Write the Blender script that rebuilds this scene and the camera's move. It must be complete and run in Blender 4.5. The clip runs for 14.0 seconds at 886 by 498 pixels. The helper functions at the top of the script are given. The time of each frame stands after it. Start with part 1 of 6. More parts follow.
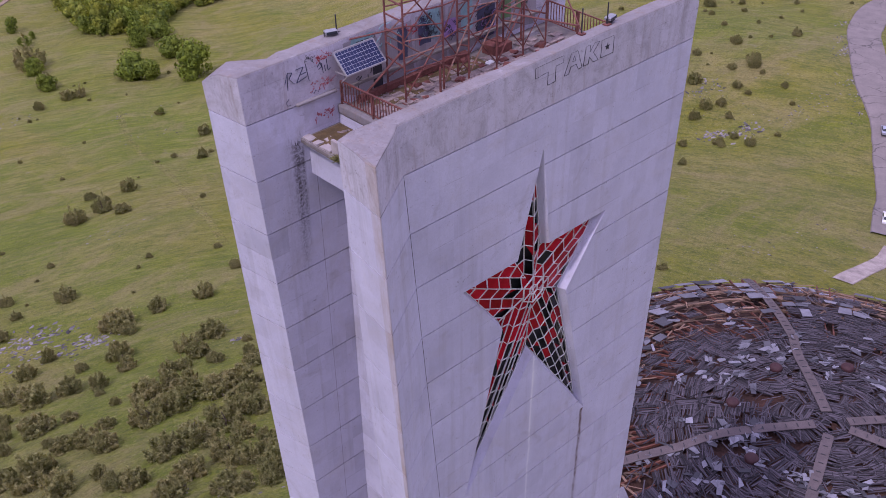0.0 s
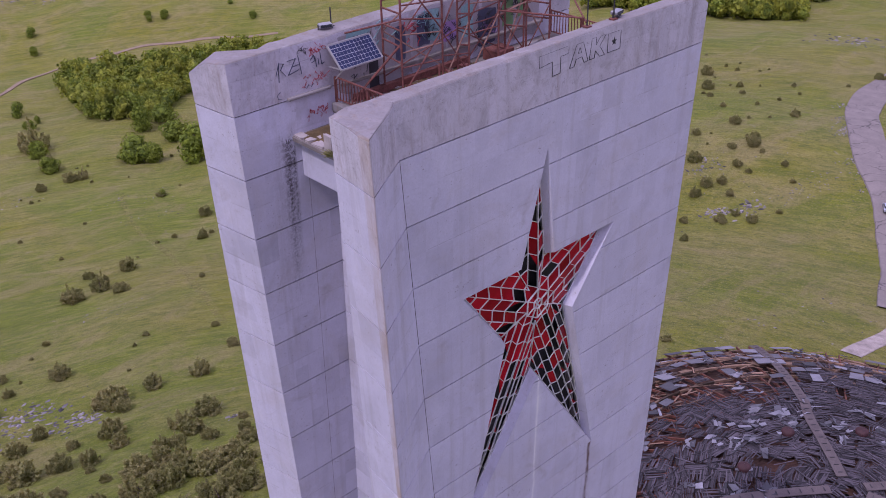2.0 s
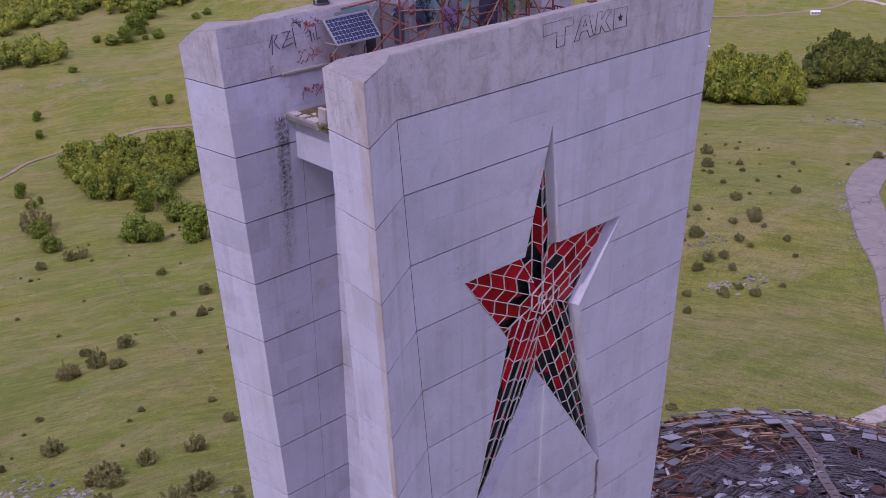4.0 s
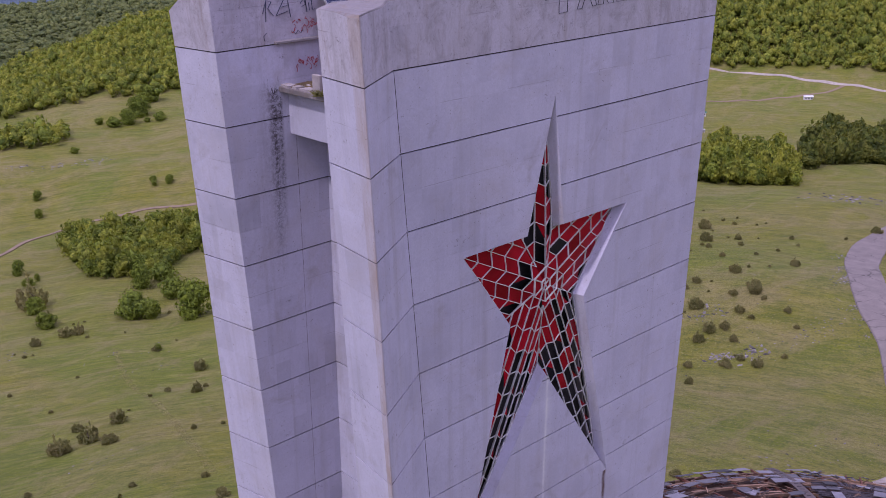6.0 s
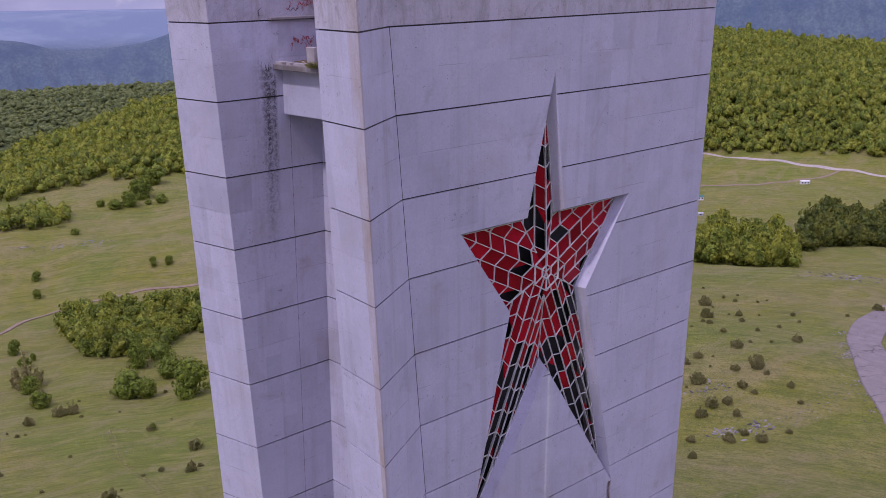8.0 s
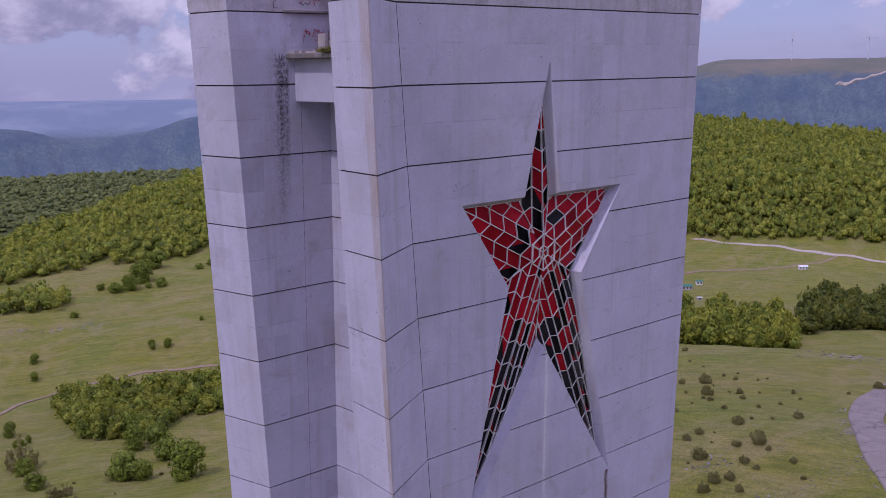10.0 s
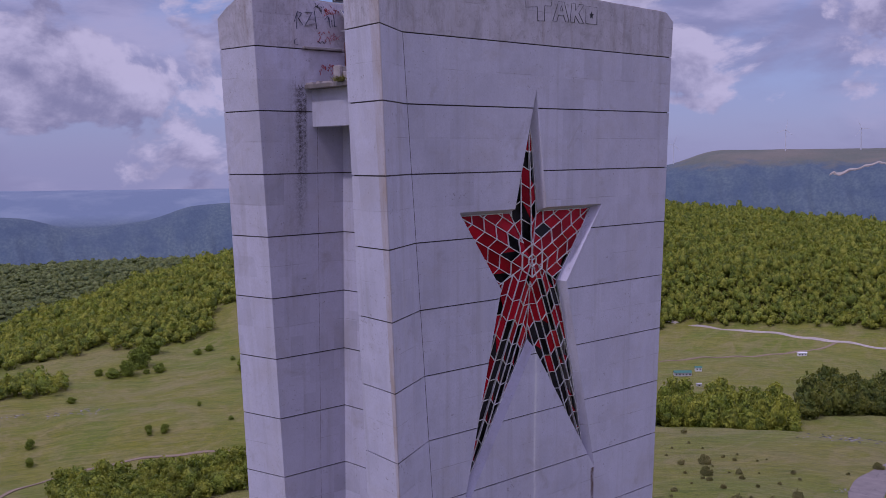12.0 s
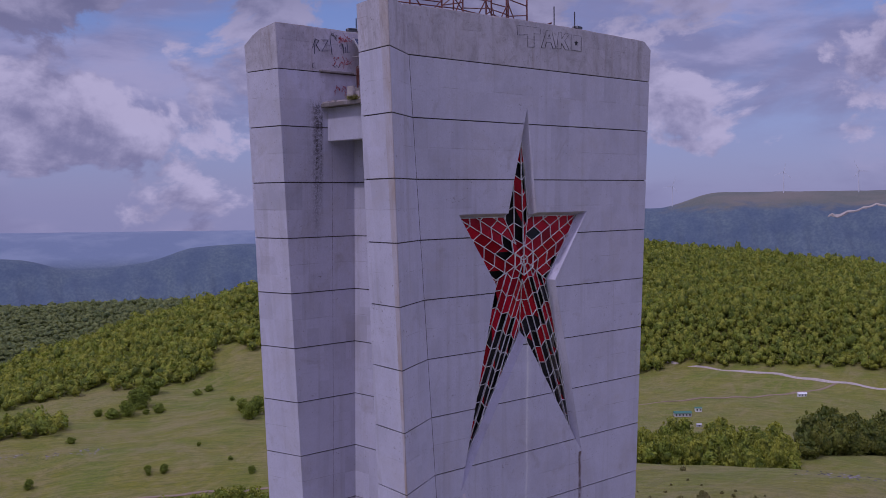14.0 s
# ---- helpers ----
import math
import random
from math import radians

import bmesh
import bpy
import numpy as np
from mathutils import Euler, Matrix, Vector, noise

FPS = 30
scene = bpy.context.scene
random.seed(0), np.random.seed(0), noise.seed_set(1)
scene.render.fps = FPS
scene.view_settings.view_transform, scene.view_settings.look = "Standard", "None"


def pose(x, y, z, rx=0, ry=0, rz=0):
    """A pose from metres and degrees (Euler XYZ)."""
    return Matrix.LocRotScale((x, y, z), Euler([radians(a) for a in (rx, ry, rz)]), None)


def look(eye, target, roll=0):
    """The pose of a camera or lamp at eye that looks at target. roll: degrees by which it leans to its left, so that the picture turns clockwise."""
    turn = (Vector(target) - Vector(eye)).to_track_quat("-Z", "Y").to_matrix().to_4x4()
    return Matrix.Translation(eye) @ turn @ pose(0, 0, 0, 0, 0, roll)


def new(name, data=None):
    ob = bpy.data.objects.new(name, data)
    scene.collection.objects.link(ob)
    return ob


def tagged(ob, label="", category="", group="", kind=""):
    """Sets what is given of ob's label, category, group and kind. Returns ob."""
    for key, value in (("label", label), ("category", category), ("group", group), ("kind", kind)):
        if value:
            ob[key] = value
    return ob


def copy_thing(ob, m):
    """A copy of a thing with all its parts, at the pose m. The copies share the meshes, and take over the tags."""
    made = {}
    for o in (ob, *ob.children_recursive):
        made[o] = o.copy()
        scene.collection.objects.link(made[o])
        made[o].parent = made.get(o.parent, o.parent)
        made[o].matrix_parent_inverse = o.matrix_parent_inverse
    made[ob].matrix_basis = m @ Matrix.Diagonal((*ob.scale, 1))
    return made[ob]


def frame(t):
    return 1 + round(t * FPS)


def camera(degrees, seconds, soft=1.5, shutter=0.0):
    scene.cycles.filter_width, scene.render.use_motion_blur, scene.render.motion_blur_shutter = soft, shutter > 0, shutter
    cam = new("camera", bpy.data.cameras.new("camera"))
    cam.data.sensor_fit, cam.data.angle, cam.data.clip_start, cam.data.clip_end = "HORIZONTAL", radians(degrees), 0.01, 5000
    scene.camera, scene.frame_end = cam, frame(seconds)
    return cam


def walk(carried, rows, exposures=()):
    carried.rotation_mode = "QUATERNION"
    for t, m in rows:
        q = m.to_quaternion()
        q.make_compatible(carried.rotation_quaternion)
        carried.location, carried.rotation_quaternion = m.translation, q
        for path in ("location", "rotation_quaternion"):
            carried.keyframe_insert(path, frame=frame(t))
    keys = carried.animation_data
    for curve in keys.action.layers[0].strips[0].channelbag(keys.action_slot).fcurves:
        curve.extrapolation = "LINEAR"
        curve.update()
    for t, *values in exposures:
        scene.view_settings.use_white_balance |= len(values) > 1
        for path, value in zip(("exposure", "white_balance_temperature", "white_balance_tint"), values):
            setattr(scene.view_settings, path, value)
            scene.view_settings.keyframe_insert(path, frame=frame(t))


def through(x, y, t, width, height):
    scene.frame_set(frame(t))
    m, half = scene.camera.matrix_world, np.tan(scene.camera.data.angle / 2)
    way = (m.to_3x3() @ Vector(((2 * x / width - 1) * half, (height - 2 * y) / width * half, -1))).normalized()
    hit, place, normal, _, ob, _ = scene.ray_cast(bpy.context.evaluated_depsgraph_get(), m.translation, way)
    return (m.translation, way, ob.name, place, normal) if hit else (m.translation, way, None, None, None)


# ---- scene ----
cam = camera(46.88, 14.0, soft=0.5)
PATH = [
    (0, (-18.270, -21.888, 84.910), (-7.255, -9.676, 73.530), -1.47),
    (0.5, (-18.213, -21.812, 83.960), (-7.016, -9.416, 72.962), -1.43),
    (1, (-18.151, -21.720, 82.994), (-6.782, -9.151, 72.374), -1.38),
    (1.5, (-18.127, -21.718, 82.112), (-6.616, -8.990, 71.839), -1.33),
    (2, (-18.092, -21.680, 81.088), (-6.430, -8.794, 71.190), -1.30),
    (2.5, (-18.111, -21.713, 80.081), (-6.303, -8.679, 70.558), -1.24),
    (3, (-18.139, -21.727, 79.083), (-6.193, -8.545, 69.943), -1.21),
    (5.5, (-18.038, -21.503, 74.093), (-5.477, -7.718, 66.868), -1.00),
    (6, (-18.087, -21.516, 73.152), (-5.411, -7.639, 66.314), -0.97),
    (6.5, (-18.079, -21.559, 72.185), (-5.306, -7.587, 65.733), -0.94),
    (7, (-18.103, -21.609, 71.323), (-5.233, -7.546, 65.275), -0.88),
    (7.5, (-18.068, -21.554, 70.434), (-5.108, -7.402, 64.798), -0.87),
    (8, (-18.016, -21.475, 69.586), (-4.969, -7.248, 64.356), -0.83),
    (10.5, (-20.531, -23.980, 65.692), (-7.144, -9.451, 62.580), -0.73),
    (11, (-21.319, -24.830, 65.062), (-7.878, -10.264, 62.387), -0.71),
    (11.5, (-22.143, -25.709, 64.515), (-8.656, -11.112, 62.268), -0.67),
    (12, (-22.972, -26.561, 64.032), (-9.449, -11.938, 62.211), -0.69),
    (12.5, (-23.822, -27.442, 63.576), (-10.268, -12.802, 62.180), -0.68),
    (13, (-24.716, -28.371, 63.154), (-11.141, -13.719, 62.138), -0.68),
    (13.5, (-25.562, -29.274, 62.898), (-11.989, -14.619, 61.904), -0.68),
    (14, (-26.298, -30.036, 62.655), (-12.724, -15.381, 61.658), -0.68),
]
walk(cam, [(t, look(eye, target, roll)) for t, eye, target, roll in PATH], [(0, 0.31, 5700, 36), (3, 0.22, 5680, 36), (8, 0.08, 5640, 36), (11, -0.20, 5540, 36), (14, -0.51, 5460, 37)])


# ---- world, sun and exposure ----
SUN_AZ, SUN_EL = -97.5, 54.0  # degrees from +y towards +x, and above the horizon


def world_light():
    world = bpy.data.worlds.new("sky")
    scene.world = world
    world.use_nodes = True
    nt = world.node_tree
    nt.nodes.clear()
    N, L = nt.nodes.new, nt.links.new
    out, bg = N("ShaderNodeOutputWorld"), N("ShaderNodeBackground")
    sky = N("ShaderNodeTexSky")
    sky.sky_type, sky.sun_disc = "NISHITA", False
    sky.sun_elevation, sky.sun_rotation = radians(SUN_EL), radians(SUN_AZ)
    sky.altitude, sky.air_density, sky.dust_density, sky.ozone_density = 1400, 1.0, 0.3, 2.5
    co, sep = N("ShaderNodeTexCoord"), N("ShaderNodeSeparateXYZ")
    L(co.outputs["Generated"], sep.inputs[0])
    # cloud fields, drawn out along the horizon
    def calc(op, a, b=0.0, clamp=False):
        n = N("ShaderNodeMath")
        n.operation, n.use_clamp = op, clamp
        for sock, v in zip(n.inputs, (a, b)):
            if isinstance(v, (int, float)):
                sock.default_value = v
            else:
                L(v, sock)
        return n.outputs[0]

    def field(scale, detail, rough, lift=0.0, seed=0.0, flat=3.0):
        mp, n = N("ShaderNodeMapping"), N("ShaderNodeTexNoise")
        mp.inputs["Scale"].default_value, mp.inputs["Location"].default_value = (1, 1, flat), (seed, seed * 0.37, lift * flat)
        n.inputs["Scale"].default_value, n.inputs["Detail"].default_value, n.inputs["Roughness"].default_value = scale, detail, rough
        n.inputs["Distortion"].default_value = 0.25
        L(co.outputs["Generated"], mp.inputs[0]); L(mp.outputs[0], n.inputs["Vector"])
        return n.outputs["Fac"]

    def over_height(*stops):
        n = N("ShaderNodeValToRGB")
        el = n.color_ramp.elements
        while len(el) < len(stops):
            el.new(0.5)
        for e, (p, v) in zip(el, stops):
            e.position, e.color = p, (v, v, v, 1)
        L(sep.outputs["Z"], n.inputs[0])
        return n.outputs[0]

    def blend(fac, a, b):
        n = N("ShaderNodeMix"); n.data_type = "RGBA"
        for sock, v in ((n.inputs[0], fac), (n.inputs[6], a), (n.inputs[7], b)):
            if isinstance(v, (int, float)):
                sock.default_value = v
            elif isinstance(v, tuple):
                sock.default_value = (*v, 1)
            else:
                L(v, sock)
        return n.outputs[2]

    def window(v, a, b):
        n = N("ShaderNodeMapRange"); n.interpolation_type = "SMOOTHSTEP"
        n.inputs[1].default_value, n.inputs[2].default_value = a, b
        L(v, n.inputs[0])
        return n.outputs[0]

    # pale lilac haze low over the horizon
    veil = over_height((0.0, 0.86), (0.05, 0.72), (0.12, 0.38), (0.22, 0.10))
    air = blend(veil, sky.outputs[0], (2.75, 2.85, 4.2))
    # a broad pale layer, then heaped clouds with lit heads and grey bases before it
    layer = field(3.6, 9, 0.55, 0.0, 5.3, 2.4)
    pale = window(calc("ADD", layer, over_height((0.0, -0.0), (0.035, 0.03), (0.09, 0.16), (0.135, 0.13), (0.165, 0.0), (0.20, 0.10), (0.30, 0.25))), 0.46, 0.66)
    streak = window(field(6.5, 9, 0.58, 0.0, 2.2, 3.2), 0.40, 0.62)
    pale_tone = blend(streak, (2.9, 2.85, 3.75), (4.7, 4.45, 5.2))
    air = blend(calc("MULTIPLY", pale, 0.85), air, pale_tone)
    heap, above = field(8.0, 13, 0.58, 0.0, 3.7, 1.5), field(8.0, 13, 0.58, 0.022, 3.7, 1.5)
    bias = over_height((0.0, 0.0), (0.018, 0.0), (0.05, 0.13), (0.105, 0.12), (0.15, 0.02), (0.18, 0.08), (0.23, 0.2), (0.5, 0.22))
    cover = window(calc("ADD", heap, bias), 0.55, 0.62)
    curl = field(17.0, 10, 0.6, 0.0, 8.1, 1.5)
    lit = window(calc("ADD", calc("ADD", calc("MULTIPLY", calc("SUBTRACT", heap, above), 2.6), calc("MULTIPLY", calc("SUBTRACT", 0.60, heap), 1.5)), calc("MULTIPLY", calc("SUBTRACT", curl, 0.5), 0.7)), -0.22, 0.34)
    heads = blend(lit, (2.65, 2.6, 3.4), (5.9, 5.55, 6.0))
    # the sheet higher up is grey beneath, and grows brighter towards the zenith
    heads = blend(over_height((0.0, 0.0), (0.13, 0.0), (0.19, 0.8), (0.3, 1.0)), heads, blend(lit, (1.75, 1.72, 2.3), (3.0, 2.9, 3.55)))
    air = blend(calc("MULTIPLY", cover, 0.93), air, heads)
    high = N("ShaderNodeMapRange"); high.interpolation_type = "SMOOTHSTEP"
    high.inputs[1].default_value, high.inputs[2].default_value, high.inputs[3].default_value, high.inputs[4].default_value = 0.22, 0.55, 1.0, 2.9
    L(sep.outputs["Z"], high.inputs[0])
    bright = N("ShaderNodeVectorMath"); bright.operation = "SCALE"
    L(air, bright.inputs[0]); L(high.outputs[0], bright.inputs["Scale"])
    bg.inputs["Strength"].default_value = 0.105
    L(bright.outputs[0], bg.inputs["Color"]); L(bg.outputs[0], out.inputs["Surface"])
    lamp = bpy.data.lights.new("sun", "SUN")
    lamp.energy, lamp.angle, lamp.color = 1.5, radians(2.5), (1.0, 0.94, 0.84)
    a, e = radians(SUN_AZ), radians(SUN_EL)
    way = Vector((math.sin(a) * math.cos(e), math.cos(a) * math.cos(e), math.sin(e)))
    new("sun", lamp).matrix_world = look(way * 300, (0, 0, 0))


world_light()


# ---- materials ----
def material(name, rough=0.9, metal=0.0):
    m = bpy.data.materials.new(name)
    m.use_nodes = True
    b = m.node_tree.nodes["Principled BSDF"]
    b.inputs["Roughness"].default_value, b.inputs["Metallic"].default_value = rough, metal
    return m, m.node_tree, b


class Graph:
    """Short ways to add shader nodes."""

    def __init__(self, nt):
        self.nt, self.co = nt, nt.nodes.new("ShaderNodeTexCoord")

    def link(self, a, b):
        self.nt.links.new(a, b)

    def noise(self, scale, detail=5, rough=0.55, stretch=None, coord="Object", distort=0.0):
        n = self.nt.nodes.new("ShaderNodeTexNoise")
        n.inputs["Scale"].default_value, n.inputs["Detail"].default_value = scale, detail
        n.inputs["Roughness"].default_value, n.inputs["Distortion"].default_value = rough, distort
        src = self.co.outputs[coord]
        if stretch:
            mp = self.nt.nodes.new("ShaderNodeMapping")
            mp.inputs["Scale"].default_value = stretch
            self.link(src, mp.inputs[0])
            src = mp.outputs[0]
        self.link(src, n.inputs["Vector"])
        return n.outputs["Fac"]

    def ramp(self, fac, *stops):
        n = self.nt.nodes.new("ShaderNodeValToRGB")
        el = n.color_ramp.elements
        while len(el) < len(stops):
            el.new(0.5)
        for e, (p, c) in zip(el, stops):
            e.position, e.color = p, (*((c, c, c) if isinstance(c, (int, float)) else c), 1)
        self.link(fac, n.inputs[0])
        return n.outputs[0]

    def mix(self, fac, a, b, blend="MIX"):
        n = self.nt.nodes.new("ShaderNodeMix")
        n.data_type, n.blend_type = "RGBA", blend
        for sock, v in ((n.inputs[0], fac), (n.inputs[6], a), (n.inputs[7], b)):
            if isinstance(v, (int, float)):
                sock.default_value = v
            elif isinstance(v, tuple):
                sock.default_value = (*v, 1)
            else:
                self.link(v, sock)
        return n.outputs[2]

    def math(self, op, a, b=0.0, c=None):
        n = self.nt.nodes.new("ShaderNodeMath")
        n.operation = op
        for sock, v in zip(n.inputs, (a, b, c)):
            if v is None:
                continue
            if isinstance(v, (int, float)):
                sock.default_value = v
            else:
                self.link(v, sock)
        return n.outputs[0]

    def axis(self, which, coord="Object"):
        n = self.nt.nodes.new("ShaderNodeSeparateXYZ")
        self.link(self.co.outputs[coord], n.inputs[0])
        return n.outputs[which]

    def random(self, island=False):
        if island:
            return self.nt.nodes.new("ShaderNodeNewGeometry").outputs["Random Per Island"]
        return self.nt.nodes.new("ShaderNodeObjectInfo").outputs["Random"]

    def bump(self, bsdf, fac, strength, distance=0.05):
        n = self.nt.nodes.new("ShaderNodeBump")
        n.inputs["Strength"].default_value, n.inputs["Distance"].default_value = strength, distance
        self.link(fac, n.inputs["Height"])
        self.link(n.outputs[0], bsdf.inputs["Normal"])


def plain(name, colour, rough=0.7, metal=0.0, vary=0.25, scale=4.0, island=False, bump=0.0):
    """A surface of one colour with grain and wear at two scales."""
    m, nt, b = material(name, rough, metal)
    g = Graph(nt)
    dark, light = tuple(c * (1 - vary) for c in colour), tuple(min(1, c * (1 + vary)) for c in colour)
    col = g.ramp(g.noise(scale), (0.3, dark), (0.7, light))
    col = g.mix(0.35, col, g.ramp(g.noise(scale * 9, 3), (0.3, dark), (0.7, light)))
    if island:
        col = g.mix(g.ramp(g.random(True), (0.0, 0.0), (1.0, 1.0)), col, tuple(c * 0.12 for c in colour))
    g.link(col, b.inputs["Base Color"])
    if bump:
        g.bump(b, g.noise(scale * 6, 4), bump)
    return m


def concrete(name, base=(0.575, 0.555, 0.66), streaks=1.0, grime=0.0):
    m, nt, b = material(name, 0.88)
    g = Graph(nt)
    tone = lambda k: tuple(c * k for c in base)
    col = g.ramp(g.noise(0.22, 7, 0.65), (0.34, tone(0.88)), (0.64, tone(1.08)))
    col = g.mix(0.35, col, g.ramp(g.noise(1.3, 10, 0.75), (0.36, tone(0.80)), (0.62, tone(1.10))))
    col = g.mix(0.30, col, g.ramp(g.noise(14.0, 6, 0.8), (0.36, tone(0.66)), (0.62, tone(1.10))))
    col = g.mix(g.ramp(g.random(), (0.0, 0.0), (1.0, 0.22)), col, tone(0.78))

    # formwork boards: fields 1.22 m wide and half a lift high, each of a slightly different grey
    def cells(wide, high, shift):
        v = nt.nodes.new("ShaderNodeCombineXYZ")
        g.link(g.math("FLOOR", g.math("DIVIDE", g.math("ADD", g.math("ADD", g.axis(0), g.math("MULTIPLY", g.axis(1), 0.6)), shift), wide)), v.inputs[0])
        g.link(g.math("FLOOR", g.math("DIVIDE", g.math("SUBTRACT", g.axis(2), 68.2 - 48.0), high)), v.inputs[1])
        w = nt.nodes.new("ShaderNodeTexWhiteNoise")
        w.noise_dimensions = "2D"
        g.link(v.outputs[0], w.inputs["Vector"])
        return w.outputs["Value"]

    wear_and_shade = g.ramp(g.noise(0.45, 6, 0.65), (0.40, 0.15), (0.60, 1.0))
    # Stronger past y = 4: real board patches, plus rear pylon shade put into colour.
    wear_and_shade = g.math("MULTIPLY", wear_and_shade, g.math("ADD", 1.0, g.math("MULTIPLY", g.math("GREATER_THAN", g.axis(1), 4.0), 0.6)))
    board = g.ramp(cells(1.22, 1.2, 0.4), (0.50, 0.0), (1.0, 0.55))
    col = g.mix(g.math("MULTIPLY", board, wear_and_shade), col, tone(0.70))
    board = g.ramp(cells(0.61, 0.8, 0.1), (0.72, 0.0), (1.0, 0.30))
    col = g.mix(g.math("MULTIPLY", board, wear_and_shade), col, tone(0.66))
    warm = g.ramp(g.noise(0.35, 8, 0.72, distort=0.6), (0.50, 0.0), (0.66, 1.0))
    col = g.mix(g.math("MULTIPLY", warm, 0.26), col, (0.42, 0.36, 0.33))
    # runs of rain water, weak formwork lines half way up each lift, pores
    run = g.ramp(g.noise(1.0, 6, 0.6, (1.9, 1.9, 0.06)), (0.54, 0.0), (0.72, 1.0))
    col = g.mix(g.math("MULTIPLY", run, 0.34 * streaks), col, (0.30, 0.27, 0.27))
    pale = g.ramp(g.noise(1.0, 5, 0.6, (1.1, 1.1, 0.10), distort=0.4), (0.58, 0.0), (0.72, 1.0))
    col = g.mix(g.math("MULTIPLY", pale, 0.24), col, (0.68, 0.66, 0.70))
    wob = g.math("MULTIPLY", g.math("SUBTRACT", g.noise(1.3, 4), 0.5), 0.05)
    z = g.math("ADD", g.axis(2), wob)
    half = g.math("ABSOLUTE", g.math("SUBTRACT", g.math("FRACT", g.math("DIVIDE", g.math("SUBTRACT", z, 68.2 - 48.0 - 1.15), 2.4)), 0.5))
    seam = g.math("GREATER_THAN", half, 0.4955)
    col = g.mix(g.math("MULTIPLY", seam, g.ramp(g.noise(0.7, 4), (0.46, 0.0), (0.62, 0.45))), col, (0.2, 0.185, 0.19))
    stain = g.ramp(g.noise(0.55, 7, 0.7, distort=0.8), (0.58, 0.0), (0.72, 1.0))
    col = g.mix(g.math("MULTIPLY", stain, 0.42), col, (0.30, 0.26, 0.25))
    # honeycombed spots in rows below the joints, and single pores
    ragged = g.ramp(g.noise(4.2, 8, 0.8, (1, 1, 1.4)), (0.585, 0.0), (0.63, 1.0))
    col = g.mix(g.math("MULTIPLY", ragged, g.ramp(g.noise(0.33, 4, 0.6, (1, 1, 2.2)), (0.54, 0.0), (0.63, 0.75))), col, (0.20, 0.175, 0.18))
    pores = g.ramp(g.noise(13, 4, 0.65), (0.645, 0.0), (0.70, 1.0))
    col = g.mix(g.math("MULTIPLY", pores, g.ramp(g.noise(0.8, 3), (0.40, 0.10), (0.60, 0.95))), col, (0.20, 0.18, 0.175))
    # ochre seepage down the outer rib's edge
    edge = g.math("ABSOLUTE", g.math("SUBTRACT", g.axis(0), g.math("SUBTRACT", 1.399, g.math("MULTIPLY", g.axis(2), 0.055))))
    rim = g.math("MAXIMUM", 0.0, g.math("SUBTRACT", 1.0, g.math("DIVIDE", edge, 0.13)))
    rim = g.math("MULTIPLY", g.math("MULTIPLY", rim, g.math("LESS_THAN", g.axis(1), -0.9)), g.ramp(g.noise(1.4, 6, 0.7, (1, 1, 0.3)), (0.34, 0.1), (0.62, 1.0)))
    col = g.mix(g.math("MULTIPLY", rim, 0.8), col, (0.36, 0.26, 0.17))
    # runs below the star and beside the landing
    x, y, zz = g.axis(0), g.axis(1), g.axis(2)
    for cx, wide, top, length, front, colour, amount in ((6.74, 0.09, 56.4, 16.0, True, (0.82, 0.80, 0.80), 0.75), (6.80, 0.30, 56.3, 12.0, True, (0.70, 0.69, 0.70), 0.35),
                                                         (10.42, 0.14, 50.75, 14.0, True, (0.13, 0.08, 0.07), 0.95), (2.9, 0.12, 50.3, 7.0, True, (0.80, 0.66, 0.66), 0.6),
                                                         (0.12, 0.26, 66.9, 6.8, False, (0.06, 0.05, 0.06), 1.05), (0.36, 0.13, 66.6, 5.5, False, (0.07, 0.06, 0.07), 0.85), (-0.05, 0.5, 66.8, 9.0, False, (0.22, 0.19, 0.20), 0.35), (0.95, 0.02, 65.2, 400.0, False, (0.16, 0.14, 0.15), 0.8)):
        sway = g.math("MULTIPLY", g.math("SUBTRACT", g.noise(0.9, 4, 0.6, (1, 1, 1)), 0.5), 0.22 if wide > 0.05 else 0.0)
        off = g.math("ABSOLUTE", g.math("ADD", g.math("SUBTRACT", x, cx), sway))
        mask = g.math("SUBTRACT", 1.0, g.math("MINIMUM", 1.0, g.math("DIVIDE", off, wide)))
        down = g.math("SUBTRACT", g.math("ADD", top, g.math("MULTIPLY", g.math("SUBTRACT", g.noise(5.0, 4, 0.7, (1, 1, 0.2)), 0.5), 0.0 if front else 2.6)), zz)
        mask = g.math("MULTIPLY", mask, g.math("GREATER_THAN", down, 0.0))
        mask = g.math("MULTIPLY", mask, g.math("MAXIMUM", 0.0, g.math("SUBTRACT", 1.0, g.math("DIVIDE", down, length))))
        mask = g.math("MULTIPLY", mask, g.math("LESS_THAN", y, 0.71) if front else g.math("GREATER_THAN", y, 6.0))
        mask = g.math("MULTIPLY", mask, g.ramp(g.noise(3.0, 6, 0.7), (0.32, 0.25), (0.6, 1.0)) if front else g.ramp(g.noise(9.0, 8, 0.8), (0.44, 0.22), (0.56, 1.0)))
        col = g.mix(g.math("MINIMUM", 1.0, g.math("MULTIPLY", mask, amount * 1.6)), col, colour)
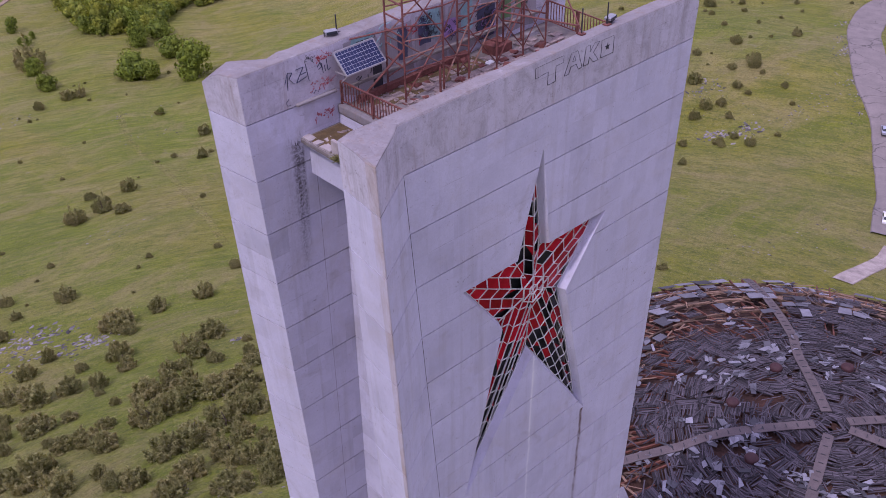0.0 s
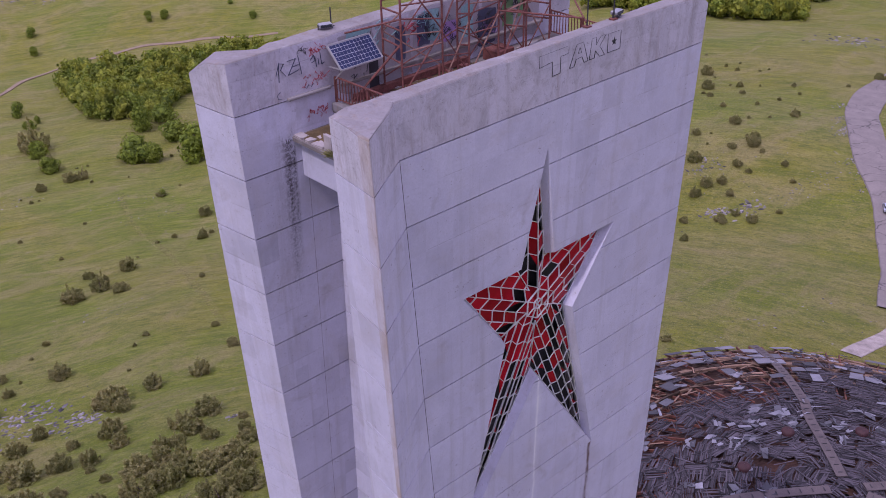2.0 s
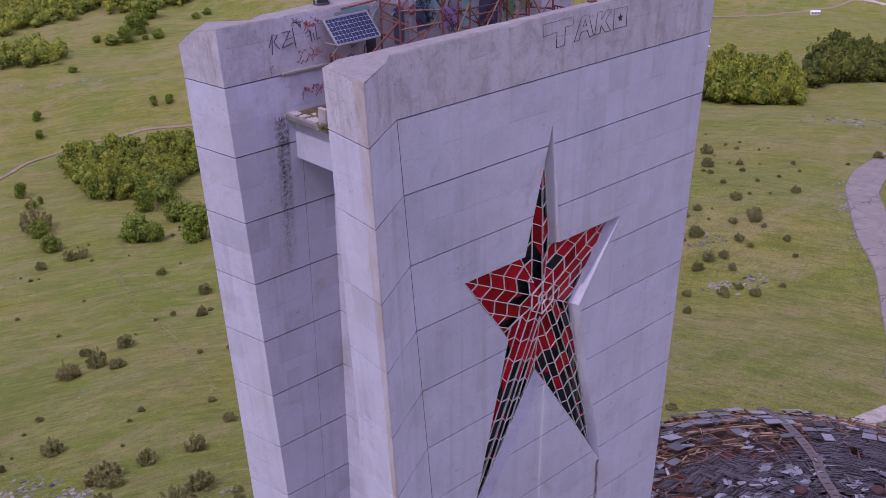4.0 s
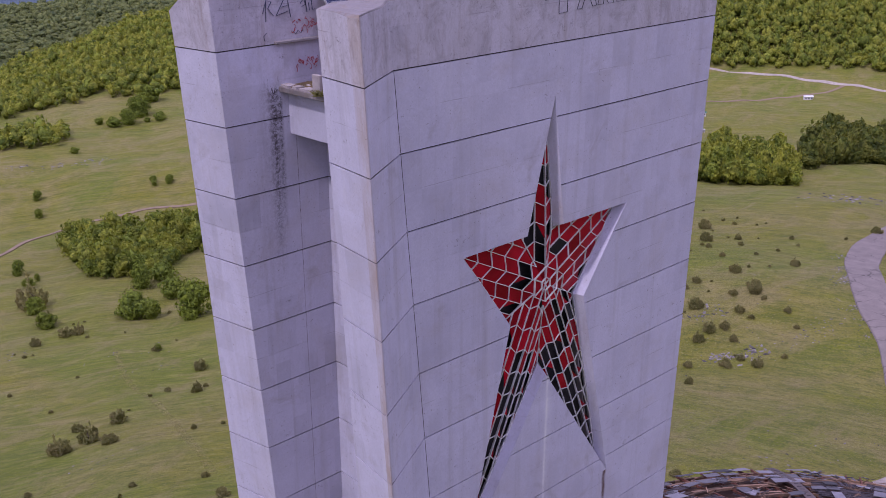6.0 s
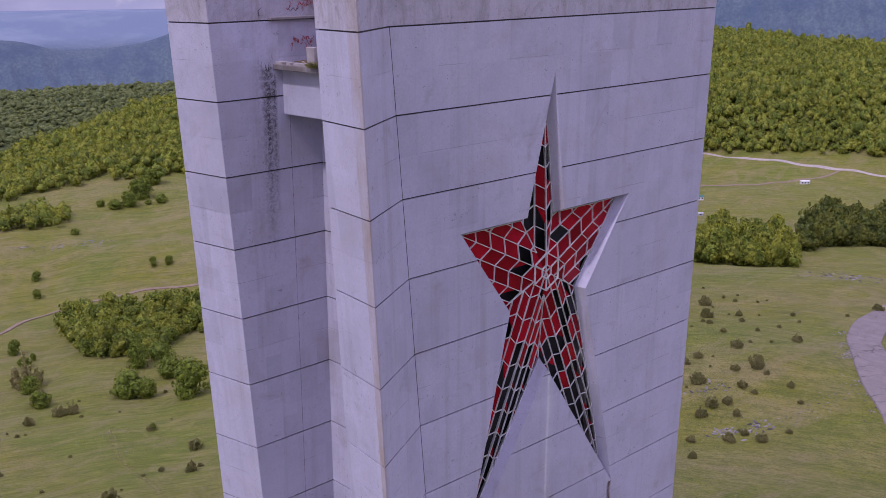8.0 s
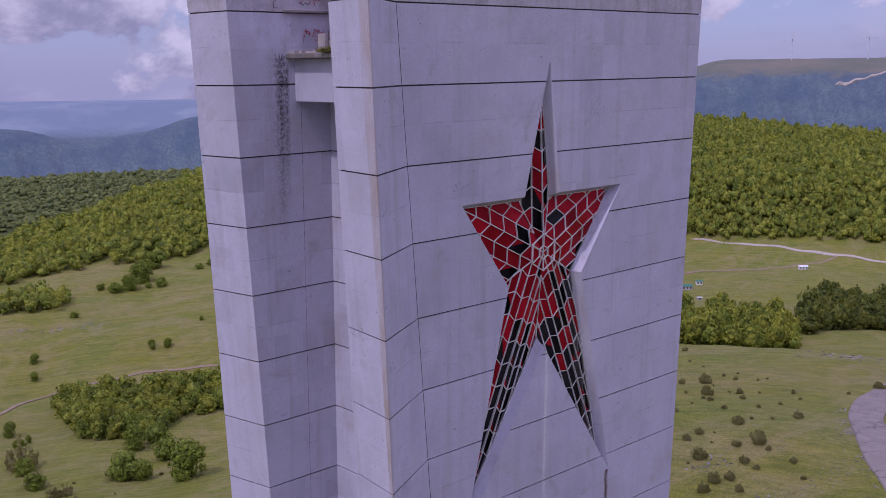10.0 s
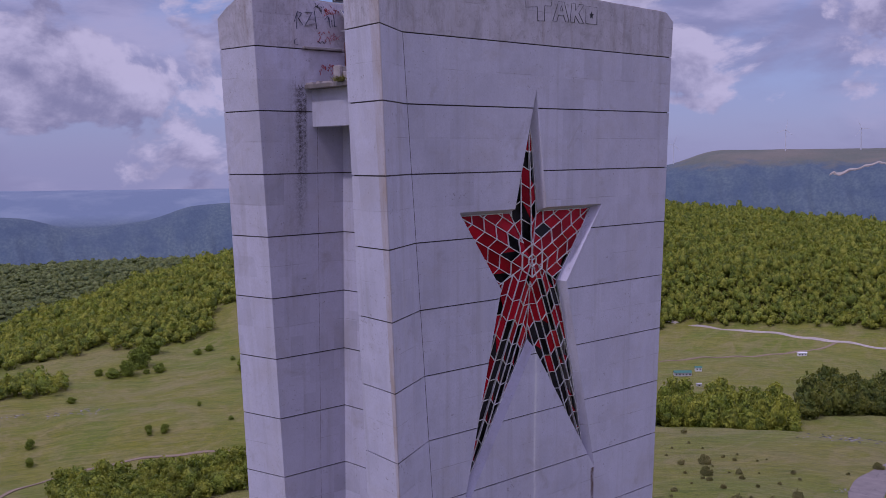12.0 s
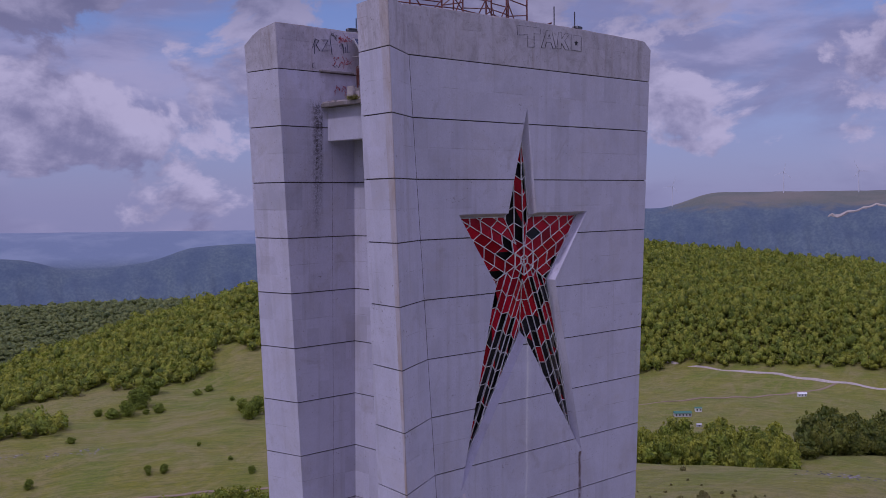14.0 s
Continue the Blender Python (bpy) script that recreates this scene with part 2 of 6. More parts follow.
    if grime:
        # lichen, soot and rust seeping from the wall top
        soot = g.ramp(g.noise(1.1, 10, 0.8, (1, 1, 0.8), distort=0.8), (0.47, 0.0), (0.66, 1.0))
        col = g.mix(g.math("MULTIPLY", soot, grime), col, (0.17, 0.135, 0.115))
        ochre = g.ramp(g.noise(1.0, 7, 0.7, (2.4, 2.4, 0.35), distort=0.3), (0.54, 0.0), (0.68, 1.0))
        col = g.mix(g.math("MULTIPLY", ochre, grime * 0.75), col, (0.25, 0.165, 0.10))
        lichen = g.ramp(g.noise(6.0, 6, 0.8), (0.58, 0.0), (0.66, 1.0))
        col = g.mix(g.math("MULTIPLY", lichen, grime), col, (0.10, 0.085, 0.08))
    g.link(col, b.inputs["Base Color"])
    g.bump(b, g.mix(0.35, g.noise(3, 8, 0.7), g.noise(38, 3)), 0.35, 0.03)
    return m


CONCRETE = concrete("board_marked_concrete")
CONCRETE_CROWN = concrete("stained_crown_concrete", (0.57, 0.535, 0.60), 1.7, 0.42)
CONCRETE_TOP = concrete("weathered_concrete", (0.20, 0.175, 0.165), 0.4, 0.6)
CONCRETE_CAP = concrete("lichened_cap_concrete", (0.265, 0.24, 0.245), 0.8, 0.55)
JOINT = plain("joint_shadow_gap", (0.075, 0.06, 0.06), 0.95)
RUST = plain("rusted_red_steel", (0.175, 0.062, 0.05), 0.8, 0.2, 0.55, 5.0, bump=0.3)
RUST_TAN = plain("flaking_tan_rust", (0.25, 0.135, 0.10), 0.85, 0.1, 0.6, 6.0, bump=0.3)
DARK_STEEL = plain("dark_steel", (0.06, 0.055, 0.06), 0.6, 0.6)
ALU = plain("aluminium_bar", (0.45, 0.43, 0.44), 0.5, 0.4, 0.15, 6)
BRIGHT_ALU = plain("bare_aluminium_bar", (0.76, 0.74, 0.74), 0.4, 0.25, 0.2, 3)
GREY_METAL = plain("dull_zinc", (0.36, 0.36, 0.38), 0.5, 0.6)
# Near-black, so that the unlit space behind the star is put into colour.
INTERIOR_SHADE = plain("interior_shade_paint", (0.016, 0.013, 0.014), 0.95)
# Rust brown, darkened to hold the shade of the open roof space.
VOID_SHADE = plain("rust_and_void_shade", (0.055, 0.025, 0.017), 0.95, 0, 0.7, 0.5)
PLANK = plain("weathered_grey_plank", (0.098, 0.082, 0.097), 0.9, 0, 0.35, 1.2, island=True, bump=0.3)
WALK_BOARD = plain("tan_walkway_board", (0.105, 0.082, 0.08), 0.85, 0, 0.3, 0.8, bump=0.2)
FELT = plain("torn_pale_roof_felt", (0.25, 0.24, 0.275), 0.8, 0, 0.3, 0.9, island=True, bump=0.6)
TIMBER = plain("raw_fallen_timber", (0.30, 0.185, 0.125), 0.85, 0, 0.35, 1.0, island=True)
RAFTER = plain("rusty_roof_rafter", (0.15, 0.055, 0.036), 0.85, 0.1, 0.5, 0.7)
BARK = plain("bark", (0.13, 0.095, 0.07), 0.95, 0, 0.4, 3)
ASPHALT = plain("cracked_asphalt", (0.215, 0.182, 0.165), 0.95, 0, 0.22, 0.25, bump=0.2)


def crack(m, scale, width, colour):
    """Dark branching cracks and tarred patches over a surface."""
    nt = m.node_tree
    g, b = Graph(nt), nt.nodes["Principled BSDF"]
    was = b.inputs["Base Color"].links[0].from_socket
    cell, warp = nt.nodes.new("ShaderNodeTexVoronoi"), nt.nodes.new("ShaderNodeVectorMath")
    cell.feature = "DISTANCE_TO_EDGE"
    cell.inputs["Scale"].default_value = scale
    warp.operation = "ADD"
    bend = nt.nodes.new("ShaderNodeTexNoise")
    bend.inputs["Scale"].default_value, bend.inputs["Detail"].default_value = scale * 1.6, 5
    g.link(g.co.outputs["Object"], bend.inputs["Vector"])
    push = nt.nodes.new("ShaderNodeVectorMath"); push.operation = "SCALE"; push.inputs["Scale"].default_value = 5.0
    g.link(bend.outputs["Color"], push.inputs[0])
    g.link(g.co.outputs["Object"], warp.inputs[0]); g.link(push.outputs[0], warp.inputs[1]); g.link(warp.outputs[0], cell.inputs["Vector"])
    line = g.ramp(cell.outputs["Distance"], (0.0, 0.85), (width, 0.0))
    line = g.math("MULTIPLY", line, g.ramp(g.noise(0.06, 4), (0.44, 0.0), (0.56, 1.0)))
    g.link(g.mix(line, was, colour), b.inputs["Base Color"])


crack(ASPHALT, 0.16, 0.035, (0.05, 0.042, 0.04))
GRAVEL = plain("pale_gravel", (0.40, 0.345, 0.29), 0.95, 0, 0.4, 0.5, bump=0.4)
DIRT = plain("dry_dirt_track", (0.25, 0.185, 0.12), 0.95, 0, 0.25, 0.2)
ROCK = plain("pale_limestone", (0.30, 0.27, 0.265), 0.92, 0, 0.35, 0.9, island=True, bump=0.5)
WHITE_PAINT = plain("white_paint", (0.74, 0.73, 0.72), 0.5, 0, 0.06)
GREEN_ROOF = plain("green_sheet_roof", (0.04, 0.16, 0.11), 0.5, 0, 0.15)
GREY_WALL = plain("grey_render", (0.45, 0.44, 0.45), 0.85)
WINDOW_DARK = plain("dark_window", (0.03, 0.035, 0.04), 0.15)
INK = plain("black_spray_paint", (0.03, 0.028, 0.035), 0.7)
RED_PAINT = plain("red_spray_paint", (0.40, 0.045, 0.055), 0.7)
BLUE_PAINT = plain("blue_black_spray_paint", (0.055, 0.06, 0.105), 0.7)
GREEN_PAINT = plain("green_spray_paint", (0.12, 0.22, 0.09), 0.7)
CYAN_PAINT = plain("pale_turquoise_paint", (0.22, 0.36, 0.38), 0.8, 0, 0.35, 1.2)
LILAC_PAINT = plain("lilac_paint", (0.33, 0.20, 0.42), 0.8)


def leaves(name, dark, light, tip, grain=1.0, relief=0.6, gaps=0.75):
    m, nt, b = material(name, 0.85)
    g = Graph(nt)
    col = g.mix(g.random(True), dark, light)
    col = g.mix(g.ramp(g.noise(0.10, 2, coord="Object"), (0.40, 0.0), (0.60, 0.8)), col, tip)
    col = g.mix(g.ramp(g.noise(0.13, 2), (0.50, 0.0), (0.62, 0.6)), col, tuple(c * 0.7 for c in dark))
    col = g.mix(g.ramp(g.random(), (0.0, 0.0), (1.0, 0.35)), col, dark)
    g.link(col, b.inputs["Base Color"])
    # dark gaps between the tufts: their shade is painted in by noise
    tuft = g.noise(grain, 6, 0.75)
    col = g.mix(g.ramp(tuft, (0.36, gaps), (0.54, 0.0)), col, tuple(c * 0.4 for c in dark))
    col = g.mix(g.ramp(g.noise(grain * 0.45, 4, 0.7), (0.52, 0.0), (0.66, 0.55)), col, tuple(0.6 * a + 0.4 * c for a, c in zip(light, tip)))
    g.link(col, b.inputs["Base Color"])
    g.bump(b, tuft, 0.7, relief)
    thin = nt.nodes.new("ShaderNodeBsdfTranslucent")
    g.link(g.mix(1.0, col, (1.0, 0.95, 0.45), "MULTIPLY"), thin.inputs["Color"])
    both, out = nt.nodes.new("ShaderNodeMixShader"), nt.nodes["Material Output"]
    both.inputs[0].default_value = 0.36
    g.link(b.outputs[0], both.inputs[1])
    g.link(thin.outputs[0], both.inputs[2])
    g.link(both.outputs[0], out.inputs["Surface"])
    return m


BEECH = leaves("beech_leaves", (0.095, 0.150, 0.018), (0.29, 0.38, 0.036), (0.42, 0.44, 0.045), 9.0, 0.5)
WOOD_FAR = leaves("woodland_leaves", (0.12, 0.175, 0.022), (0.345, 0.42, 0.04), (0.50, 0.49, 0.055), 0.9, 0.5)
# Darker leaf colours: side shade and cloud shadow on one copse, painted in.
SHADED_COPSE = leaves("shaded_copse_leaves", (0.07, 0.108, 0.018), (0.21, 0.25, 0.032), (0.31, 0.30, 0.04), 0.9, 0.5)
# Bluer, flatter leaf tones: haze over the ridge put into the colour.
RIDGE_WOOD = leaves("hazed_ridge_leaves", (0.13, 0.18, 0.07), (0.29, 0.34, 0.10), (0.37, 0.385, 0.11), 0.5, 0.6, 0.5)
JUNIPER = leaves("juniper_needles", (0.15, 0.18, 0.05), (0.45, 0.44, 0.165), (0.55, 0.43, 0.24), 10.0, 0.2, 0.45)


def glass(name, colour, rough=0.22, through=0.0):
    m, nt, b = material(name, rough)
    g = Graph(nt)
    col = g.ramp(g.noise(0.9, 4), (0.3, tuple(c * 0.55 for c in colour)), (0.7, colour))
    col = g.mix(g.ramp(g.random(), (0.25, 0.0), (1.0, 0.85)), col, tuple(c * 0.3 for c in colour))
    g.link(col, b.inputs["Base Color"])
    b.inputs["Transmission Weight"].default_value, b.inputs["Specular IOR Level"].default_value = through, 0.10
    return m


RED_GLASS = glass("ruby_glass", (0.48, 0.009, 0.022))
# Near-black panes: the darkness of empty cells put into a pane's colour.
DARK_GLASS = glass("empty_cell_black", (0.03, 0.028, 0.032), 0.1, 0.0)


def grass():
    m, nt, b = material("hill_grass", 0.95)
    g = Graph(nt)
    fresh, dry, olive = (0.160, 0.196, 0.005), (0.276, 0.232, 0.064), (0.216, 0.206, 0.008)
    # streaks along the contours: bearing and distance from the top
    reach = g.math("SQRT", g.math("ADD", g.math("POWER", g.axis(0), 2.0), g.math("POWER", g.axis(1), 2.0)))
    turn = g.math("ARCTAN2", g.axis(0), g.axis(1))

    def contour(across, along, detail, rough):
        v, n = nt.nodes.new("ShaderNodeCombineXYZ"), nt.nodes.new("ShaderNodeTexNoise")
        g.link(g.math("MULTIPLY", reach, across), v.inputs[0])
        g.link(g.math("MULTIPLY", turn, along), v.inputs[1])
        n.inputs["Scale"].default_value, n.inputs["Detail"].default_value, n.inputs["Roughness"].default_value = 1.0, detail, rough
        n.inputs["Distortion"].default_value = 0.8
        g.link(v.outputs[0], n.inputs["Vector"])
        return n.outputs["Fac"]

    col = g.mix(g.ramp(g.noise(0.012, 6, 0.6, distort=0.6), (0.42, 0.0), (0.58, 1.0)), fresh, olive)
    col = g.mix(g.ramp(g.noise(0.022, 9, 0.7, distort=0.9), (0.46, 0.0), (0.62, 0.8)), col, dry)
    streak = contour(0.30, 14.0, 8, 0.68)
    col = g.mix(g.ramp(streak, (0.50, 0.0), (0.62, 0.55)), col, (0.288, 0.256, 0.080))
    col = g.mix(g.ramp(streak, (0.36, 0.5), (0.48, 0.0)), col, (0.084, 0.108, 0.005))
    col = g.mix(g.ramp(contour(0.9, 46.0, 7, 0.7), (0.40, 0.55), (0.50, 0.0)), col, (0.076, 0.092, 0.006))
    col = g.mix(g.ramp(g.noise(0.13, 8, 0.7, distort=0.6), (0.44, 0.0), (0.62, 0.4)), col, (0.088, 0.112, 0.005))
    col = g.mix(g.ramp(g.noise(0.045, 9, 0.75, (0.5, 1.0, 1.0), distort=1.2), (0.50, 0.0), (0.60, 0.5)), col, (0.288, 0.228, 0.096))
    # tufts, pale seed heads, bare scrapes
    col = g.mix(g.ramp(g.noise(1.3, 5, 0.7), (0.52, 0.0), (0.62, 0.5)), col, (0.060, 0.076, 0.005))
    col = g.mix(g.ramp(g.noise(2.0, 5, 0.7), (0.56, 0.0), (0.66, 0.7)), col, (0.336, 0.304, 0.112))
    col = g.mix(g.ramp(g.noise(5.0, 3, 0.7), (0.52, 0.0), (0.62, 0.4)), col, (0.048, 0.060, 0.004))
    col = g.mix(g.ramp(g.noise(0.075, 9, 0.8, distort=1.5), (0.61, 0.0), (0.71, 0.7)), col, (0.264, 0.216, 0.160))
    # woodland floor and wooded ridges far off
    d = g.math("SQRT", g.math("ADD", g.math("POWER", g.axis(0), 2.0), g.math("POWER", g.axis(1), 2.0)))
    wood = g.mix(g.ramp(g.noise(0.05, 5, 0.7), (0.35, 0.0), (0.7, 1.0)), (0.06, 0.085, 0.022), (0.11, 0.13, 0.035))
    far = g.math("SMOOTH_MIN", 1.0, g.math("MAXIMUM", 0.0, g.math("DIVIDE", g.math("SUBTRACT", d, 1260.0), 110.0)), 0.1)
    col = g.mix(far, col, wood)
    # far woods: bearing and height carry the texture of the slopes
    wrap = nt.nodes.new("ShaderNodeCombineXYZ")
    g.link(g.math("MULTIPLY", g.math("ARCTAN2", g.axis(0), g.axis(1)), 3600.0), wrap.inputs[0])
    g.link(g.math("MULTIPLY", g.axis(2), 1.4), wrap.inputs[1])
    g.link(g.math("MULTIPLY", d, 0.2), wrap.inputs[2])

    def slope_noise(scale, detail, rough):
        n = nt.nodes.new("ShaderNodeTexNoise")
        n.inputs["Scale"].default_value, n.inputs["Detail"].default_value, n.inputs["Roughness"].default_value = scale, detail, rough
        g.link(wrap.outputs[0], n.inputs["Vector"])
        return n.outputs["Fac"]

    # Distance haze over the far woods is put into these blue tones.
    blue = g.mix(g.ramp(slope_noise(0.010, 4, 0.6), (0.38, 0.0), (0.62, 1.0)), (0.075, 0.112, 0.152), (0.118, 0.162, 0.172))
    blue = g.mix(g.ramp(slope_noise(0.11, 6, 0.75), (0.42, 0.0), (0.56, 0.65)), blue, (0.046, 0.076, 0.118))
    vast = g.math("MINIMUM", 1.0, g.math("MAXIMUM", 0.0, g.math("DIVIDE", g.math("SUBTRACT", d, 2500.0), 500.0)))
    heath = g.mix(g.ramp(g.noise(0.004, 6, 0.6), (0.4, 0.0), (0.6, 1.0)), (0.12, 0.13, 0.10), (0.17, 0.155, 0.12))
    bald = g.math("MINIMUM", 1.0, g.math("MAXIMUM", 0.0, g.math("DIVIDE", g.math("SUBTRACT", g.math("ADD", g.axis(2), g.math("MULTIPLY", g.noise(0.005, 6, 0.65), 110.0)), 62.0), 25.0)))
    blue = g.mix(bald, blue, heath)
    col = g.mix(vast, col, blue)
    # The outermost plain is paler still, with haze painted into its colour.
    hazed_plain = g.mix(g.ramp(g.noise(0.004, 6, 0.6, (1, 1, 1)), (0.45, 0.0), (0.6, 1.0)), (0.165, 0.212, 0.285), (0.215, 0.262, 0.325))
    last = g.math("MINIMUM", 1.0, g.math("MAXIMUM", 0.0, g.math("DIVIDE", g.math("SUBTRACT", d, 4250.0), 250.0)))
    col = g.mix(last, col, hazed_plain)
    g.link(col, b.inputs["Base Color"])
    g.bump(b, g.mix(0.5, g.noise(0.9, 6, 0.75), g.noise(0.11, 6, 0.65)), 0.9, 1.8)
    return m


GRASS = grass()


# ---- mesh helpers ----
def mesh_of(name, verts, faces, mat, smooth_shade=False):
    me = bpy.data.meshes.new(name)
    me.from_pydata([tuple(map(float, v)) for v in verts], [], [tuple(map(int, f)) for f in faces])
    for mm in mat if isinstance(mat, (list, tuple)) else (mat,):
        me.materials.append(mm)
    if smooth_shade:
        me.polygons.foreach_set("use_smooth", [True] * len(me.polygons))
    me.update()
    return me


def part(name, shape, mat, parent=None, label="", smooth_shade=False):
    """shape: (verts, faces), or a mesh that is already built."""
    me = shape if isinstance(shape, bpy.types.Mesh) else mesh_of(name, *shape, mat, smooth_shade)
    ob = new(name, me)
    if parent is not None:
        ob.parent = parent
    if label:
        ob["label"] = label
    return ob


def thing(name, label, category, group="", kind="", m=None):
    ob = tagged(new(name), label, category, group, kind)
    if m is not None:
        ob.matrix_world = m
    return ob


def joined(*shapes):
    verts, faces = [], []
    for v, f in shapes:
        k = len(verts)
        verts += list(v)
        faces += [tuple(i + k for i in q) for q in f]
    return verts, faces


def box(a, b, bevel=0.0, m=None):
    """A box between two corners; bevel cuts all edges."""
    bm = bmesh.new()
    bmesh.ops.create_cube(bm, size=1.0)
    a, b = Vector(a), Vector(b)
    for v in bm.verts:
        v.co = Vector([(a[i] + b[i]) / 2 + v.co[i] * (b[i] - a[i]) for i in range(3)])
    if bevel:
        bmesh.ops.bevel(bm, geom=bm.edges[:], offset=bevel, segments=1, affect="EDGES")
    if m is not None:
        bm.transform(m)
    bm.normal_update()
    bm.verts.ensure_lookup_table()
    out = [v.co.copy() for v in bm.verts], [[v.index for v in f.verts] for f in bm.faces]
    bm.free()
    return out


def beam(p, q, w, h=None, sides=4):
    """A bar from p to q: square (w wide, h high) or round."""
    p, q = Vector(p), Vector(q)
    z = (q - p).normalized()
    x = z.cross(Vector((0, 0, 1)) if abs(z.z) < 0.95 else Vector((1, 0, 0))).normalized()
    y = z.cross(x)
    h = h or w
    if sides == 4:
        ring = [(-w / 2, -h / 2), (w / 2, -h / 2), (w / 2, h / 2), (-w / 2, h / 2)]
    else:
        ring = [(math.cos(6.28319 * i / sides) * w / 2, math.sin(6.28319 * i / sides) * w / 2) for i in range(sides)]
    n = len(ring)
    verts = [c + x * a + y * b for c in (p, q) for a, b in ring]
    faces = [(i, (i + 1) % n, n + (i + 1) % n, n + i) for i in range(n)] + [tuple(range(n))[::-1], tuple(range(n, 2 * n))]
    return verts, faces


# ---- the ground: one sheet out to the horizon ----
def smooth(a, b, v):
    u = np.clip((np.asarray(v, float) - a) / (b - a), 0.0, 1.0)
    return u * u * (3 - 2 * u)


def glide(xs, ys, v):
    """A smooth line through knots (monotone cubic)."""
    xs, ys, v = np.asarray(xs, float), np.asarray(ys, float), np.asarray(v, float)
    h, slope = np.diff(xs), np.diff(ys) / np.diff(xs)
    m = np.r_[slope[0], np.where(slope[:-1] * slope[1:] > 0, 2 * slope[:-1] * slope[1:] / (slope[:-1] + slope[1:] + 1e-12), 0), slope[-1]]
    i = np.clip(np.searchsorted(xs, v) - 1, 0, len(xs) - 2)
    u = np.clip((v - xs[i]) / h[i], 0, 1)
    return ((2 * u**3 - 3 * u**2 + 1) * ys[i] + (u**3 - 2 * u**2 + u) * h[i] * m[i]
            + (-2 * u**3 + 3 * u**2) * ys[i + 1] + (u**3 - u**2) * h[i] * m[i + 1])


# The hill falls off to both sides in its own way: distance from the tower, and height.
NORTH = ((0, 40, 90, 170, 235, 285, 425, 540, 650, 760, 900, 1020, 1230, 1500, 2000, 2500, 3200, 3900, 4350, 4900, 9000),
         (-1, -6, -28, -61, -79, -93, -114, -124, -136, -124, -122, -112, -85, -170, -136, -330, -260, -260, -200, -84, -84))
EAST = ((0, 45, 95, 154, 203, 249, 300, 350, 410, 500, 677, 800, 900, 1080, 1180, 1300, 1750, 2300, 2900, 4100, 4900, 9000),
        (-1, -2, -9, -24, -36, -34, -39, -44, -54, -86, -116, -130, -143, -148, -134, -84, -38, -190, -150, 72, 62, 62))


def height(x, y):
    x, y = np.asarray(x, float), np.asarray(y, float)
    d, az = np.hypot(x, y), np.degrees(np.arctan2(x, y))
    w = smooth(33, 54, az) * (1 - smooth(110, 190, np.abs(az - 60)))
    north = glide(*NORTH, d) + smooth(850, 1200, d) * (1 - smooth(1300, 1500, d)) * (np.clip(az, 10, 40) - 24) * 4.0
    north -= smooth(980, 1230, d) * (1 - smooth(1400, 1650, d)) * np.clip(31 - az, 0, 14) * 2.2
    crest = glide((14, 20, 23, 26.5, 29, 32, 40), (-120, -148, -197, -170, -119, -108, -140), az)
    north += smooth(3100, 4000, d) * (1 - smooth(4050, 4500, d)) * (crest - north)
    east = glide(*EAST, d) - smooth(1300, 1700, d) * (1 - smooth(1900, 2300, d)) * (np.clip(az, 50, 75) - 57) * 2.6
    east -= smooth(3300, 4100, d) * (1 - smooth(54.6, 58.2, az)) * 62
    z = north * (1 - w) + east * w
    # spurs and gullies down the far mountains
    spur = np.abs(np.sin(az * 1.9 + 0.9 * np.sin(d / 260) + 0.7 * np.sin(az * 0.83))) + 0.5 * np.abs(np.sin(az * 4.7 + 1.4 * np.sin(d / 170)))
    z = z - 20 * spur * smooth(2350, 2700, d) * (1 - smooth(3300, 3950, d))
    roll = np.sin(x / 31 + 1.3 * np.sin(y / 47)) * np.sin(y / 37 + 0.9 * np.sin(x / 53)) + 0.4 * np.sin(x / 11 + y / 17) * np.sin(y / 9 - x / 23)
    return z + smooth(60, 200, d) * (1.1 + np.minimum(d, 900) * 0.0018) * roll * (1 - 0.8 * smooth(3600, 4300, d))



def ground():
    az = np.radians(np.r_[np.arange(-170, 8, 3.0), np.arange(8, 36, 0.22), np.arange(36, 50, 0.6), np.arange(50, 78, 0.22), np.arange(78, 190, 3.0)])
    dist = np.r_[0.5, np.geomspace(8, 60, 14), np.geomspace(66, 420, 90), np.geomspace(426, 1300, 90), np.geomspace(1316, 4980, 110), 7000]
    D, A = np.meshgrid(dist, az, indexing="ij")
    X, Y = D * np.sin(A), D * np.cos(A)
    Z = height(X, Y)
    n, k = len(dist), len(az)
    verts = np.stack([X, Y, Z], -1).reshape(-1, 3)
    i, j = np.meshgrid(np.arange(n - 1), np.arange(k), indexing="ij")
    jj = (j + 1) % k
    faces = np.stack([i * k + j, i * k + jj, (i + 1) * k + jj, (i + 1) * k + j], -1).reshape(-1, 4)
    faces = faces[:, ::-1]
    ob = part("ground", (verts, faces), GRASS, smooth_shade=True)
    tagged(ob, "grassy mountain top falling to wooded valleys", "ground", kind="structure")


ground()


